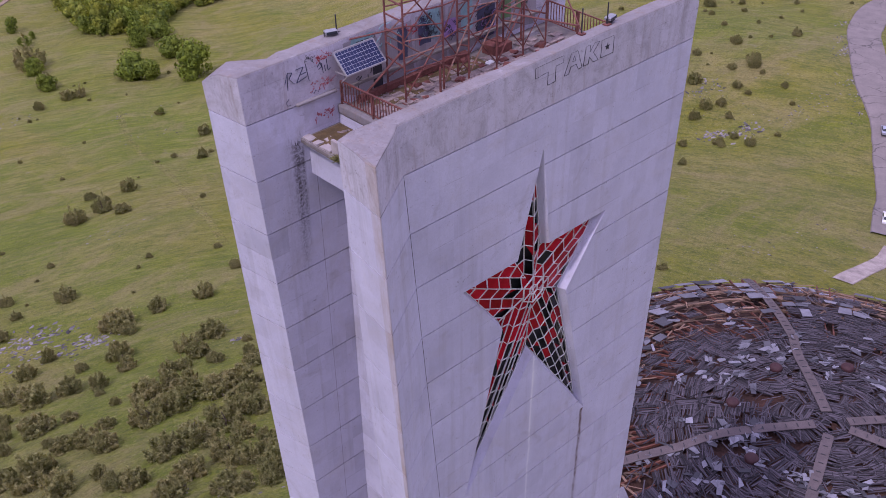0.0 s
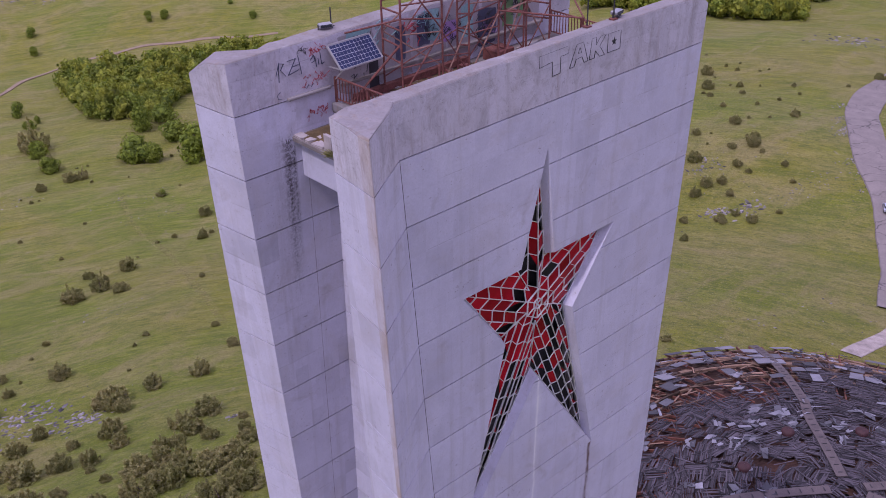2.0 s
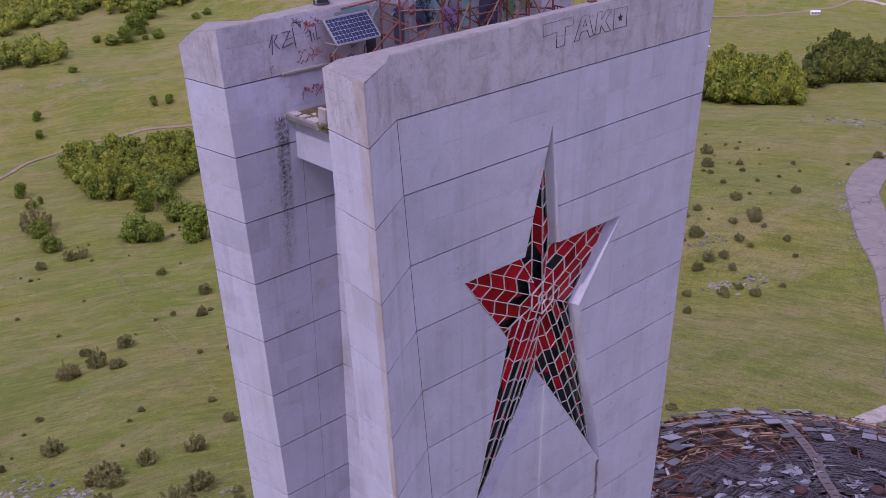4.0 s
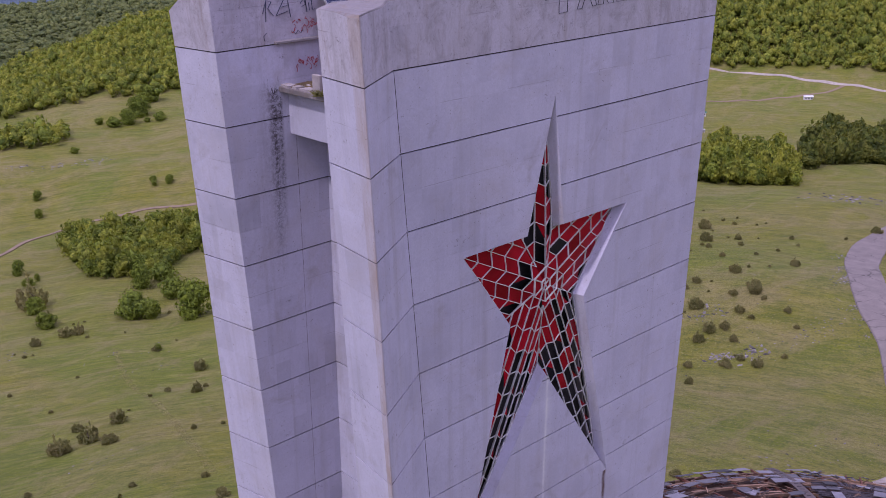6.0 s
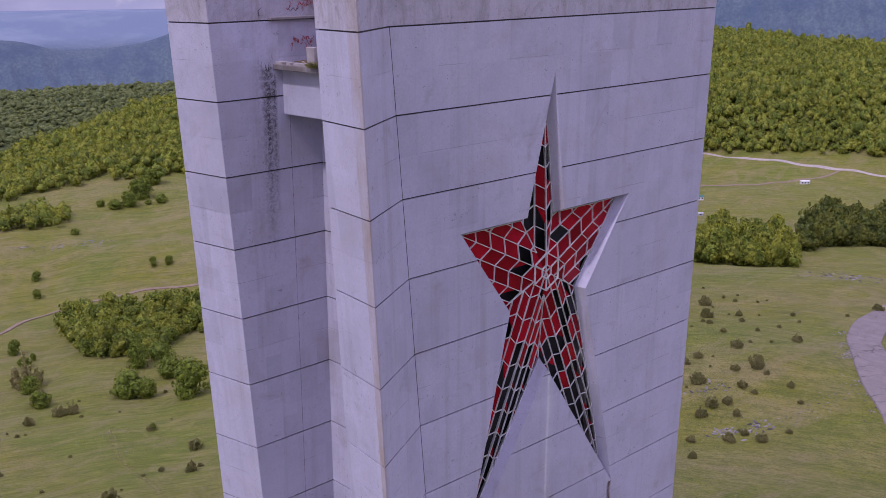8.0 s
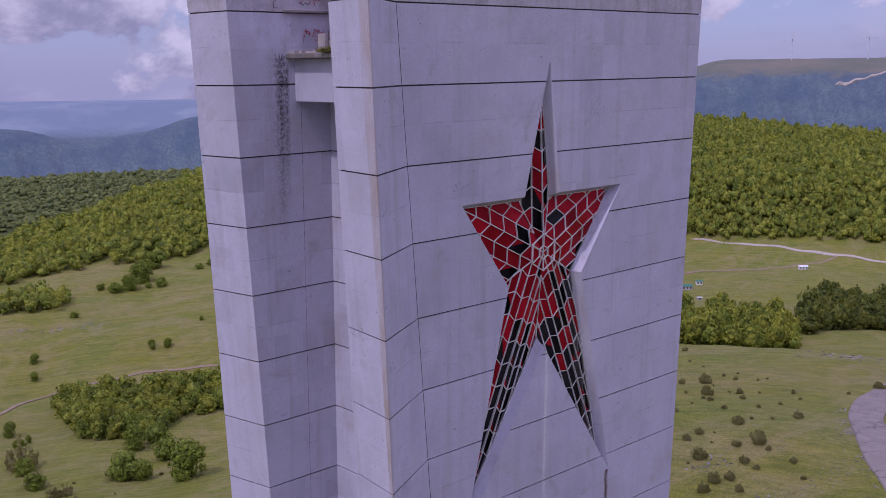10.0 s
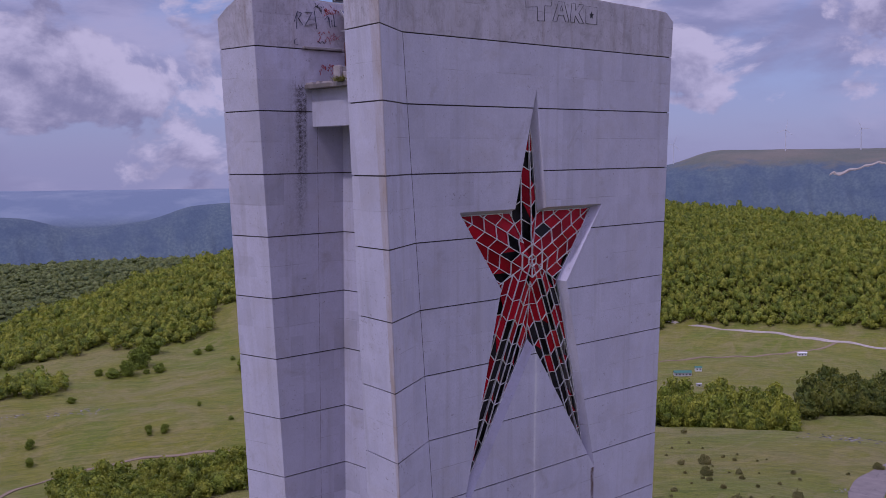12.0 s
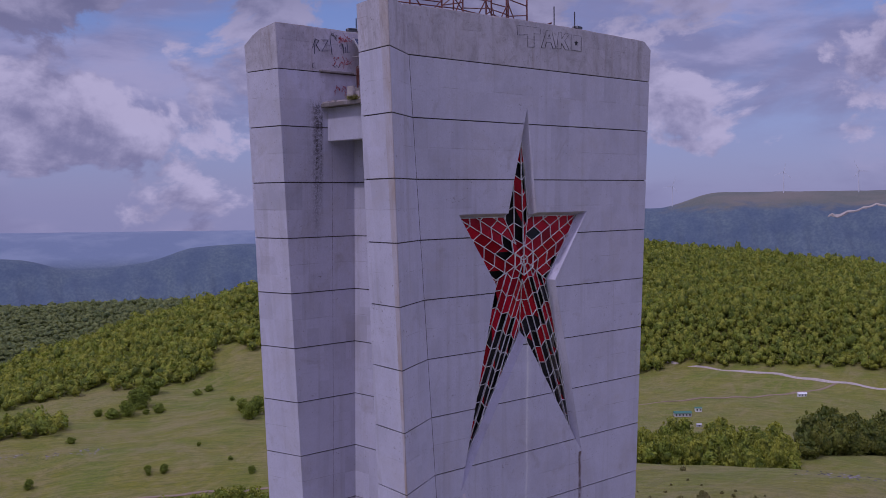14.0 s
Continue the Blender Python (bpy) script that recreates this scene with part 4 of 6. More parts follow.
def hall():
    rng = random.Random(11)
    hall_ob = thing("round_hall", "saucer-shaped concrete hall with a ruined timber roof", "building")
    part("shell_wall", lathe([(14, -6), (15, -3), (28, 2.5), (34.2, 5.2), (34.7, 5.6), (34.7, 6.9), (34.5, 7.1), (34.3, 6.9), (33.6, 5.6), (14, 0.5)]), CONCRETE, hall_ob)
    # Solid sheet whose dark rusty colour stands in for the void's shade.
    part("roof_deck", lathe([(34.4, roof_z(34.4) - 1.2)] + [(r, roof_z(r) - (1.5 if r > 18 else 0.6)) for r in (32, 28, 24, 20, 16, 12, 8, 4, 0.3)]), VOID_SHADE, hall_ob, "dark roof void under the boards")
    for r in (33.6, 30.2, 26.6, 22.6):
        rings = [beam(polar(r, a, -0.42), polar(r, a + 0.0655, -0.42), 0.2, 0.3) for a in (i * 0.0655 for i in range(96))]
        part("ring_beam", joined(*rings), TIMBER, hall_ob, "tan ring beams under the rafters")
    for i in range(144):
        a = 2 * math.pi * i / 144
        if rng.random() < 0.1:
            continue
        part("rafter", beam(polar(15.5, a, -0.06), polar(34.6, a, 0.0), 0.15, 0.26), RAFTER, hall_ob)
    # boards: laid round the dome in fields, loosened and slid at random
    planks, felts, timbers = [], [], []

    def laid(r, a, length, width, turn, lift, tip=0.0, torn=0.0):
        c = polar(r, a, lift)
        tang, rad = Vector((math.cos(a), -math.sin(a), 0)), Vector((math.sin(a), math.cos(a), -2 * (HALL_TOP - HALL_RIM) * r / HALL_R**2)).normalized()
        d = tang * math.cos(turn) + rad * math.sin(turn)
        e = rad * math.cos(turn) - tang * math.sin(turn)
        nrm = tang.cross(rad)
        nrm = nrm if nrm.z > 0 else -nrm
        h = nrm * 0.05
        p, q = c - d * length / 2 - nrm * tip, c + d * length / 2 + nrm * tip
        w = e * width / 2
        v = [p - w, q - w, q + w, p + w]
        if torn:
            v = [t + d * rng.uniform(-torn, torn) * length + e * rng.uniform(-torn, torn) * width + nrm * rng.uniform(0, 0.1) for t in v]
        return v + [t + h for t in v], [(0, 1, 5, 4), (1, 2, 6, 5), (2, 3, 7, 6), (3, 0, 4, 7), (4, 5, 6, 7)]

    def field(r, a, arc, deep, turn, gaps):
        """A field of boards laid side by side round one point of the dome."""
        across = max(2, int((arc if abs(math.cos(turn)) < 0.5 else deep) / 0.14))
        length = (deep if abs(math.cos(turn)) < 0.5 else arc) * rng.uniform(1.0, 1.25)
        for s in range(across):
            if rng.random() < gaps:
                continue
            off = (s + 0.5 - across / 2) * 0.14
            rr, aa = (r, a + off / r) if abs(math.cos(turn)) < 0.5 else (r + off, a)
            planks.append(laid(max(0.8, rr), aa + rng.gauss(0, 0.06) / r, length * rng.uniform(0.75, 1.05), rng.uniform(0.08, 0.14), turn + rng.gauss(0, 0.05), rng.uniform(0, 0.11), rng.gauss(0, 0.04)))

    def heading_of(a):
        d = math.degrees(a) % 360
        return d - 360 if d > 180 else d

    r = 1.1
    while r < 34.0:
        deep = rng.uniform(1.4, 2.2)
        count = max(5, int(2 * math.pi * r / 1.5))
        for k in range(count):
            a = 2 * math.pi * (k + rng.uniform(-0.2, 0.2)) / count
            bare = (-75 < heading_of(a) < 48 and r > 17.5 + 2.5 * math.sin(a * 9)) or (48 <= heading_of(a) < 120 and r > 26.5 + 2 * math.sin(a * 7))
            share = 0.07 if bare else (0.95 if r < 24 else 0.6)
            if rng.random() > share:
                continue
            pick = rng.random()
            turn = rng.gauss(0, 0.10) if pick < 0.74 else (math.pi / 2 + rng.gauss(0, 0.1) if pick < 0.9 else rng.uniform(-0.7, 0.7))
            field(r + rng.uniform(-0.3, 0.3), a, 1.6, deep, turn + rng.gauss(0, 0.08), 0.10)
        r += deep * 0.9
    for _ in range(2600):
        r, a = (24 * math.sqrt(rng.random()) if rng.random() < 0.8 else rng.uniform(23, 34.2)), rng.uniform(0, 6.283)
        if -75 < heading_of(a) < 120 and r > 20 and rng.random() < 0.85:
            continue
        planks.append(laid(max(1.0, r), a, rng.uniform(0.5, 2.2), rng.uniform(0.05, 0.12), rng.uniform(-1.4, 1.4), rng.uniform(0.08, 0.2), rng.gauss(0, 0.08)))
    # tan boards in two rows under the rafters
    for rr, share, wide in ((27.2, 0.8, 0.95), (31.6, 0.7, 0.8), (23.6, 0.55, 0.7), (29.4, 0.4, 0.5), (20.6, 0.4, 0.5)):
        for k in range(96):
            if rng.random() < share:
                timbers.append(laid(rr + rng.gauss(0, 0.1), 2 * math.pi * (k + 0.5) / 96, 2 * math.pi / 96 * rr * rng.uniform(0.75, 1.0), wide * rng.uniform(0.7, 1.1), rng.gauss(0, 0.05), -0.30, rng.gauss(0, 0.02)))
    for _ in range(260):
        r, a = rng.uniform(7, 34), rng.uniform(0, 6.283)
        for _ in range(rng.randrange(2, 7)):
            felts.append(laid(r + rng.gauss(0, 0.4), a + rng.gauss(0, 0.5) / r, rng.uniform(0.2, 1.3), rng.uniform(0.15, 0.7), rng.gauss(0, 0.6), rng.uniform(0.10, 0.22), rng.gauss(0, 0.10), 0.3))
    for _ in range(1300):
        r, a = rng.uniform(18, 34.4), rng.uniform(0, 6.283)
        timbers.append(laid(r, a, rng.uniform(0.8, 3.0), rng.uniform(0.06, 0.22), rng.gauss(0.3, 0.8), rng.uniform(-0.7, 0.1), rng.gauss(0, 0.15)))
    for k in range(96):
        a = 2 * math.pi * (k + 0.5) / 96
        for r in (21, 23.5, 26, 28.5, 31, 33.3):
            if rng.random() < (0.36 if 0.7 < a < 2.2 else 0.2):
                felts.append(laid(r, a, 2 * math.pi / 96 * r * rng.uniform(0.8, 1.0), rng.uniform(0.9, 2.2), rng.gauss(0, 0.06), rng.uniform(0.18, 0.24), rng.gauss(0, 0.04), 0.1))
    tagged(part("loose_planks", joined(*planks), PLANK, hall_ob, "weathered grey boards lying loose over the dome"), kind="stuff")
    tagged(part("roof_felt", joined(*felts), FELT, hall_ob, "torn pale scraps of roof felt"), kind="stuff")
    tagged(part("fallen_timber", joined(*timbers), TIMBER, hall_ob, "splintered tan timber between the rafters"), kind="stuff")
    # board walkways over the dome, meeting at the crown
    for heading, bend in ((44, 0.05), (-50, -0.06), (127, 0.04), (165, 0.03), (-110, 0.0)):
        a = radians(heading)
        strip, steps = [], []
        for s in range(32):
            r = 1.6 + s * 1.06
            off = bend * (1 if r > 12 else -0.6) * min(1, abs(r - 12) / 2.0) * 0.6
            p = polar(r, a + off, 0.34)
            side = Vector((math.cos(a), -math.sin(a), 0))
            drop = Vector((0, 0, 0.07))
            strip += [p - side * 0.5, p + side * 0.5, p + side * 0.5 - drop, p - side * 0.5 - drop]
            if s:
                m = (p + before) / 2 + Vector((0, 0, 0.02))
                steps.append(beam(m - side * 0.22, m + side * 0.22, 0.08, 0.05))
            before = p
        sides = [(4 * s + i, 4 * s + (i + 1) % 4, 4 * s + 4 + (i + 1) % 4, 4 * s + 4 + i) for s in range(31) for i in range(4)]
        way = part("walkway", (strip, sides), WALK_BOARD, hall_ob, "tan boarded walkway over the dome")
        for shape in steps:
            part("cleat", shape, DARK_STEEL, way)
    for r, deg in ((9.0, 25), (9.0, -23), (9.0, -71), (9.5, 70), (12, 150), (12, 230)):
        c = polar(r, radians(deg), 0.05)
        rings = [(0.62, 0.0), (0.65, 0.30), (0.56, 0.46), (0.32, 0.58), (0.02, 0.62)]
        verts = [c + Vector((w * math.cos(2 * math.pi * i / 16), w * math.sin(2 * math.pi * i / 16), z)) for w, z in rings for i in range(16)]
        faces = [(k * 16 + i, k * 16 + (i + 1) % 16, (k + 1) * 16 + (i + 1) % 16, (k + 1) * 16 + i) for k in range(4) for i in range(16)]
        part("roof_vent", (verts, faces), VENT, hall_ob, "round rust-red roof vent cap", True)


hall()

# ---- trees and bushes ----
def crown_shape(seed, w, h, base, lumps, leaves_each, leaf, spread=0.75, jitter=0.3):
    """A crown of many small leaf clumps set on uneven boughs: (n, 4, 3) corners of leaf faces."""
    rng = np.random.default_rng(seed)
    out = []
    for _ in range(lumps):
        a, u = rng.uniform(0, 2 * np.pi), rng.uniform(0, 1)
        prof = np.sin(np.pi * (0.12 + 0.80 * u)) ** 0.8
        rad = w / 2 * prof * rng.uniform(0.25, spread)
        c = np.array([np.cos(a) * rad, np.sin(a) * rad, base + u * (h - base) * 0.86])
        r = np.array([w, w, (h - base) * 0.8]) * rng.uniform(0.15, 0.27)
        d = rng.standard_normal((leaves_each, 3))
        d[:, 2] = d[:, 2] * 0.8 + 0.25
        d /= np.linalg.norm(d, axis=1, keepdims=True)
        p = c + d * r * rng.uniform(0.75, 1.1, (leaves_each, 1))
        nrm = d + rng.standard_normal((leaves_each, 3)) * jitter
        nrm /= np.linalg.norm(nrm, axis=1, keepdims=True)
        t = np.cross(nrm, rng.standard_normal((leaves_each, 3)))
        t /= np.linalg.norm(t, axis=1, keepdims=True) + 1e-9
        b = np.cross(nrm, t)
        s = leaf * rng.uniform(0.55, 1.25, (leaves_each, 1))
        out.append(np.stack([p - t * s - b * s * 0.7, p + t * s - b * s * 0.5, p + t * s * 0.8 + b * s * 0.8, p - t * s * 0.7 + b * s * 0.6], 1))
    return np.concatenate(out)


def bole_shape(seed, w, h, base, detail=2):
    """A lumpy inner crown: triangles as (n, 3, 3) corners."""
    rng = np.random.default_rng(seed)
    bm = bmesh.new()
    bmesh.ops.create_icosphere(bm, subdivisions=detail, radius=1.0)
    v = np.array([p.co for p in bm.verts])
    f = np.array([[p.index for p in q.verts] for q in bm.faces])
    bm.free()
    ways = rng.standard_normal((13, 3))
    ways /= np.linalg.norm(ways, axis=1, keepdims=True)
    swell = 0.66 + np.max(np.clip(v @ ways.T, 0, 1) ** 9 * rng.uniform(0.25, 0.6, 13), axis=1) + rng.normal(0, 0.05, len(v))
    v = v * swell[:, None]
    v[:, 2] = np.where(v[:, 2] < 0, v[:, 2] * 0.75, v[:, 2])
    return v * [w * 0.44, w * 0.44, (h - base) * 0.47] + [0, 0, base + (h - base) * 0.48], f


def leaf_mesh(name, quads, mat):
    v = quads.reshape(-1, 3)
    f = np.arange(len(v)).reshape(-1, 4)
    return mesh_of(name, v, f, mat)


def trunk_shape(h, r, seed, limbs=4):
    rng = random.Random(seed)
    rings = [(0, 0, -0.6, r * 1.5), (0, 0, 0.2, r), (rng.uniform(-.1, .1), rng.uniform(-.1, .1), h * 0.5, r * 0.7), (rng.uniform(-.3, .3), rng.uniform(-.3, .3), h * 0.86, r * 0.25)]
    verts = [(x + w * math.cos(i * 1.0472), y + w * math.sin(i * 1.0472), z) for x, y, z, w in rings for i in range(6)]
    faces = [(k * 6 + i, k * 6 + (i + 1) % 6, (k + 1) * 6 + (i + 1) % 6, (k + 1) * 6 + i) for k in range(3) for i in range(6)]
    shapes = [(verts, faces)]
    for _ in range(limbs):
        a, z = rng.uniform(0, 6.28), h * rng.uniform(0.25, 0.6)
        shapes.append(beam((0, 0, z), (math.cos(a) * h * 0.28, math.sin(a) * h * 0.28, z + h * 0.22), r * 0.5, sides=5))
    return joined(*shapes)


def tree_template(name, label, category, group, seed, w, h, base, lumps, each, leaf, mat, trunk_r, bole=True):
    ob = thing(name, label, category, group)
    part("trunk", trunk_shape(h, trunk_r, seed), BARK, ob)
    quads = crown_shape(seed, w, h, base, lumps, each, leaf)
    v, f = bole_shape(seed, w * (0.66 if bole else 0.45), h * (0.94 if bole else 0.55), base)
    flat = quads.reshape(-1, 3)
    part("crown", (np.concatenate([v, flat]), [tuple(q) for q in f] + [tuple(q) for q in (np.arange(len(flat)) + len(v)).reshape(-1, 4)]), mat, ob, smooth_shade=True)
    return ob


def bush_template(seed, h, plumes):
    """A juniper of many upright plumes, each a spray of small pointed sprigs."""
    rng = np.random.default_rng(seed)
    ob = thing("juniper_bush", "rough olive-brown juniper bush on the grass slope", "bush", "bushes on the slope")
    part("trunk", trunk_shape(h * 0.6, 0.03, seed), BARK, ob)
    tris = []
    for _ in range(plumes):
        a, rad = rng.uniform(0, 2 * np.pi), 0.46 * np.sqrt(rng.uniform(0, 1))
        tall = h * (1 - 0.75 * (rad / 0.5) ** 1.6) * rng.uniform(0.6, 1.12)
        out = np.array([np.cos(a), np.sin(a), 0.0])
        foot, top = out * rad * 0.72 + [0, 0, 0.02], out * rad * 1.15 + [0, 0, max(0.18, tall)]
        n = 100
        s = rng.uniform(0, 1, (n, 1)) ** 0.8
        around = rng.standard_normal((n, 3))
        around /= np.linalg.norm(around, axis=1, keepdims=True)
        p = foot + (top - foot) * s + around * [1, 1, 0.6] * rng.uniform(0.06, 0.15) * (1.08 - s)
        d = around * [1, 1, 0.3] + [0, 0, 0.75] + rng.standard_normal((n, 3)) * 0.35
        d /= np.linalg.norm(d, axis=1, keepdims=True)
        t = np.cross(d, rng.standard_normal((n, 3)))
        t /= np.linalg.norm(t, axis=1, keepdims=True) + 1e-9
        ln, wd = rng.uniform(0.05, 0.115, (n, 1)), rng.uniform(0.016, 0.034, (n, 1))
        tris.append(np.stack([p - t * wd, p + t * wd, p + d * ln], 1))
    flat = np.concatenate(tris).reshape(-1, 3)
    part("crown", (flat, np.arange(len(flat)).reshape(-1, 3)), JUNIPER, ob)
    return ob


BUSHES = [bush_template(20 + i, hh, n) for i, (hh, n) in enumerate(((0.85, 34), (1.1, 32), (0.68, 36), (0.95, 30)))]
BEECHES = [tree_template("beech_tree", "round green broadleaf tree on the meadow", "tree", "trees on the meadow", 40 + i, 1.0, hh, 0.06, 34, 64, 0.040, BEECH, 0.03)
           for i, hh in enumerate((0.85, 1.0, 0.75, 0.95))]


def scatter(templates, spots, rng, used):
    for x, y, w in spots:
        k = rng.randrange(len(templates))
        m = Matrix.Translation((x, y, float(height(x, y)) - 0.03 * w)) @ Matrix.Rotation(rng.uniform(0, 6.28), 4, "Z") @ Matrix.Diagonal((w * rng.uniform(0.9, 1.1), w, w * rng.uniform(0.85, 1.12), 1))
        if k not in used:
            used[k] = m
        else:
            copy_thing(templates[k], m)


SLOPE_BUSHES = [(142, 446, 14.8), (134, 412, 10.5), (119, 384, 4.7), (133, 387, 6.3), (138, 385, 5.3), (151, 339, 3.9), (138, 282, 4.7), (152, 305, 5.7), (90, 273, 4.0), (76, 252, 7.4), (86, 254, 6.4), (89, 246, 5.2), (102, 269, 6.0), (49, 195, 5.5), (38, 206, 3.7), (36, 194, 3.0), (29, 185, 4.3), (61, 168, 4.9), (72, 166, 5.1), (87, 176, 3.8)]
LOWER_BUSHES = [(50, 167, 8.3), (52, 137, 5.4), (59, 139, 6.3), (51, 130, 5.4), (42, 148, 6.3), (25, 158, 4.7), (28, 140, 5.3), (32, 136, 4.3), (40, 140, 4.1), (34, 150, 3.0), (21, 142, 7.2), (16, 125, 6.6), (16, 111, 5.1), (9, 122, 3.2), (19, 109, 5.1), (20, 103, 4.9), (34, 118, 6.5), (29, 106, 6.1), (34, 106, 6.1), (39, 111, 5.3), (24, 90, 5.5), (29, 89, 6.4), (35, 90, 5.6), (42, 105, 7.2)]
FOOT_BUSHES = [(47, 106, 6.3), (54, 113, 4.4), (42, 91, 4.8), (8, 103, 6.8), (9, 95, 5.5), (17, 85, 4.4), (18, 75, 4.9), (24, 68, 5.6), (31, 74, 4.2), (36, 79, 3.5), (19, 148, 4.9), (32, 163, 4.0), (43, 127, 4.1), (50, 161, 4.6), (23, 79, 5.1), (15, 88, 3.9), (35, 84, 4.0), (51, 123, 3.4), (29, 76, 4.3), (5, 108, 4.9)]
EAST_BUSHES = [(197, 116, 4.5), (212, 126, 2.9), (210, 113, 3.0), (217, 111, 4.0), (225, 122, 3.7), (246, 115, 3.1), (212, 105, 1.6), (188, 106, 3.7), (192, 104, 3.2), (188, 99, 2.4), (202, 106, 2.9), (201, 102, 1.8), (210, 97, 2.2), (204, 91, 1.7), (182, 105, 3.2), (169, 99, 2.6), (175, 93, 2.7), (180, 92, 2.2), (179, 87, 2.7), (188, 85, 1.7), (266, 146, 2.8), (255, 151, 4.1), (277, 133, 2.0), (98, 54, 1.7)]
BROW_BUSHES = [(271, 162, 4.4), (324, 206, 2.5), (256, 139, 2.2), (263, 166, 2.4), (244, 143, 2.2), (244, 114, 2.4), (310, 120, 3.9), (284, 163, 1.4), (292, 122, 1.4), (286, 151, 1.0), (224, 142, 2.0), (214, 109, 3.5), (206, 126, 2.7)]
MEADOW_TREES = [(168, 395, 18.0), (174, 388, 9.7), (187, 371, 17.0), (193, 436, 12.5), (208, 441, 14.0), (160, 514, 7.9), (138, 434, 10.3), (133, 408, 9.2), (154, 483, 6.9), (204, 458, 12.5), (197, 409, 14.3), (162, 492, 3.8), (304, 636, 5.9), (314, 631, 5.9), (222, 641, 6.5), (152, 339, 3.4), (102, 270, 3.5)]
FIELD_TREES = [(232, 667, 6.8), (302, 631, 5.1), (312, 629, 5.9), (360, 664, 3.6), (363, 623, 4.3), (360, 590, 5.9), (432, 707, 14.7), (447, 719, 15.0), (448, 822, 8.8), (461, 824, 8.8), (348, 814, 8.3), (354, 799, 13.4), (366, 798, 15.5), (385, 814, 21.2), (416, 853, 22.2), (382, 794, 6.2), (392, 789, 11.4), (292, 739, 7.5), (459, 779, 5.3), (443, 735, 12.2)]
rng_spots, used_bush, used_beech = random.Random(3), {}, {}


def strewn(n, x0, y0, x1, y1, small, large, seed, keep):
    """Plan spots of low bushes strewn over a stretch of slope."""
    r = random.Random(seed)
    out = []
    while len(out) < n:
        x, y = r.uniform(x0, x1), r.uniform(y0, y1)
        if keep(x, y):
            out.append((x, y, small + (large - small) * r.random() ** 2))
    return out


LOW_THICKET = strewn(46, 4, 62, 66, 150, 2.2, 5.2, 51, lambda x, y: 0.05 < x / y < 0.52 and y + 0.4 * x < 155)
SLOPE_TUFTS = strewn(46, 20, 150, 190, 430, 1.0, 2.6, 52, lambda x, y: 0.14 < x / y < 0.56)
BROW_TUFTS = strewn(34, 150, 70, 330, 190, 0.9, 2.2, 53, lambda x, y: 1.35 < x / y < 2.15)
for spots in (SLOPE_BUSHES, LOWER_BUSHES, FOOT_BUSHES, EAST_BUSHES, BROW_BUSHES, LOW_THICKET, SLOPE_TUFTS, BROW_TUFTS):
    scatter(BUSHES, spots, rng_spots, used_bush)
for spots in (MEADOW_TREES, FIELD_TREES):
    scatter(BEECHES, spots, rng_spots, used_beech)
for kinds, used in ((BUSHES, used_bush), (BEECHES, used_beech)):
    for k, m in used.items():
        kinds[k].matrix_world = m


def woods(name, label, spots, mat, quads, trunk=True):
    """A far wood as one mesh of many separate crowns."""
    rng = np.random.default_rng(len(spots))
    forms = [(bole_shape(190 + i, 0.92, 0.95, 0.04, 1), crown_shape(90 + i, 1.0, 1.0, 0.10, quads[0], quads[1], quads[2], 0.7, 0.35)) for i in range(12)]
    verts, loops, starts, k, at = [], [], [], 0, 0
    for x, y, w, h in spots:
        (bv, bf), q = forms[rng.integers(12)]
        a = rng.uniform(0, 6.28)
        c, s = np.cos(a), np.sin(a)
        p = np.concatenate([bv, q.reshape(-1, 3)])
        z = float(height(x, y))
        w, h = w * rng.uniform(0.85, 1.15), h * rng.uniform(0.85, 1.15)
        verts.append(np.stack([(p[:, 0] * c - p[:, 1] * s) * w + x, (p[:, 0] * s + p[:, 1] * c) * w + y, p[:, 2] * h + z], -1))
        nq = len(q)
        loops += [bf.ravel() + k, np.arange(nq * 4) + len(bv) + k]
        starts += [np.arange(len(bf)) * 3 + at, np.arange(nq) * 4 + len(bf) * 3 + at]
        k += len(p)
        at += len(bf) * 3 + nq * 4
    v, lo, st = np.concatenate(verts), np.concatenate(loops).astype(np.int32), np.concatenate(starts).astype(np.int32)
    me = bpy.data.meshes.new(name)
    me.vertices.add(len(v))
    me.vertices.foreach_set("co", v.ravel())
    me.loops.add(len(lo))
    me.loops.foreach_set("vertex_index", lo)
    me.polygons.add(len(st))
    me.polygons.foreach_set("loop_start", st)
    me.polygons.foreach_set("use_smooth", np.ones(len(st), dtype=bool))
    me.update(calc_edges=True)
    me.materials.append(mat)
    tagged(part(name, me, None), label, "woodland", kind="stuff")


def wood_spots(az0, az1, near, far, step, w, h, seed, keep=1.0):
    """Spots in a sector whose near and far edges are lines over the bearing."""
    rng = np.random.default_rng(seed)
    out = []
    dmin, dmax = min(near[1]), max(far[1])
    d = dmin
    while d < dmax:
        wide = radians(az1 - az0) * d
        for k in range(int(wide / step)):
            az = az0 + (az1 - az0) * (k + rng.uniform(0.1, 0.9)) / int(wide / step)
            dd = d + rng.uniform(-0.5, 0.5) * step
            lo, hi = np.interp(az, *near), np.interp(az, *far)
            lo += 4 * np.sin(az * 5.1) + 4 * np.sin(az * 13.0)
            if lo < dd < hi and rng.random() < keep:
                f = float(np.clip(np.exp(rng.normal(0, 0.33)), 0.5, 1.75))
                out.append((dd * math.sin(radians(az)), dd * math.cos(radians(az)), w * f, h * f * rng.uniform(0.75, 1.25)))
        d += step * 0.9
    return out


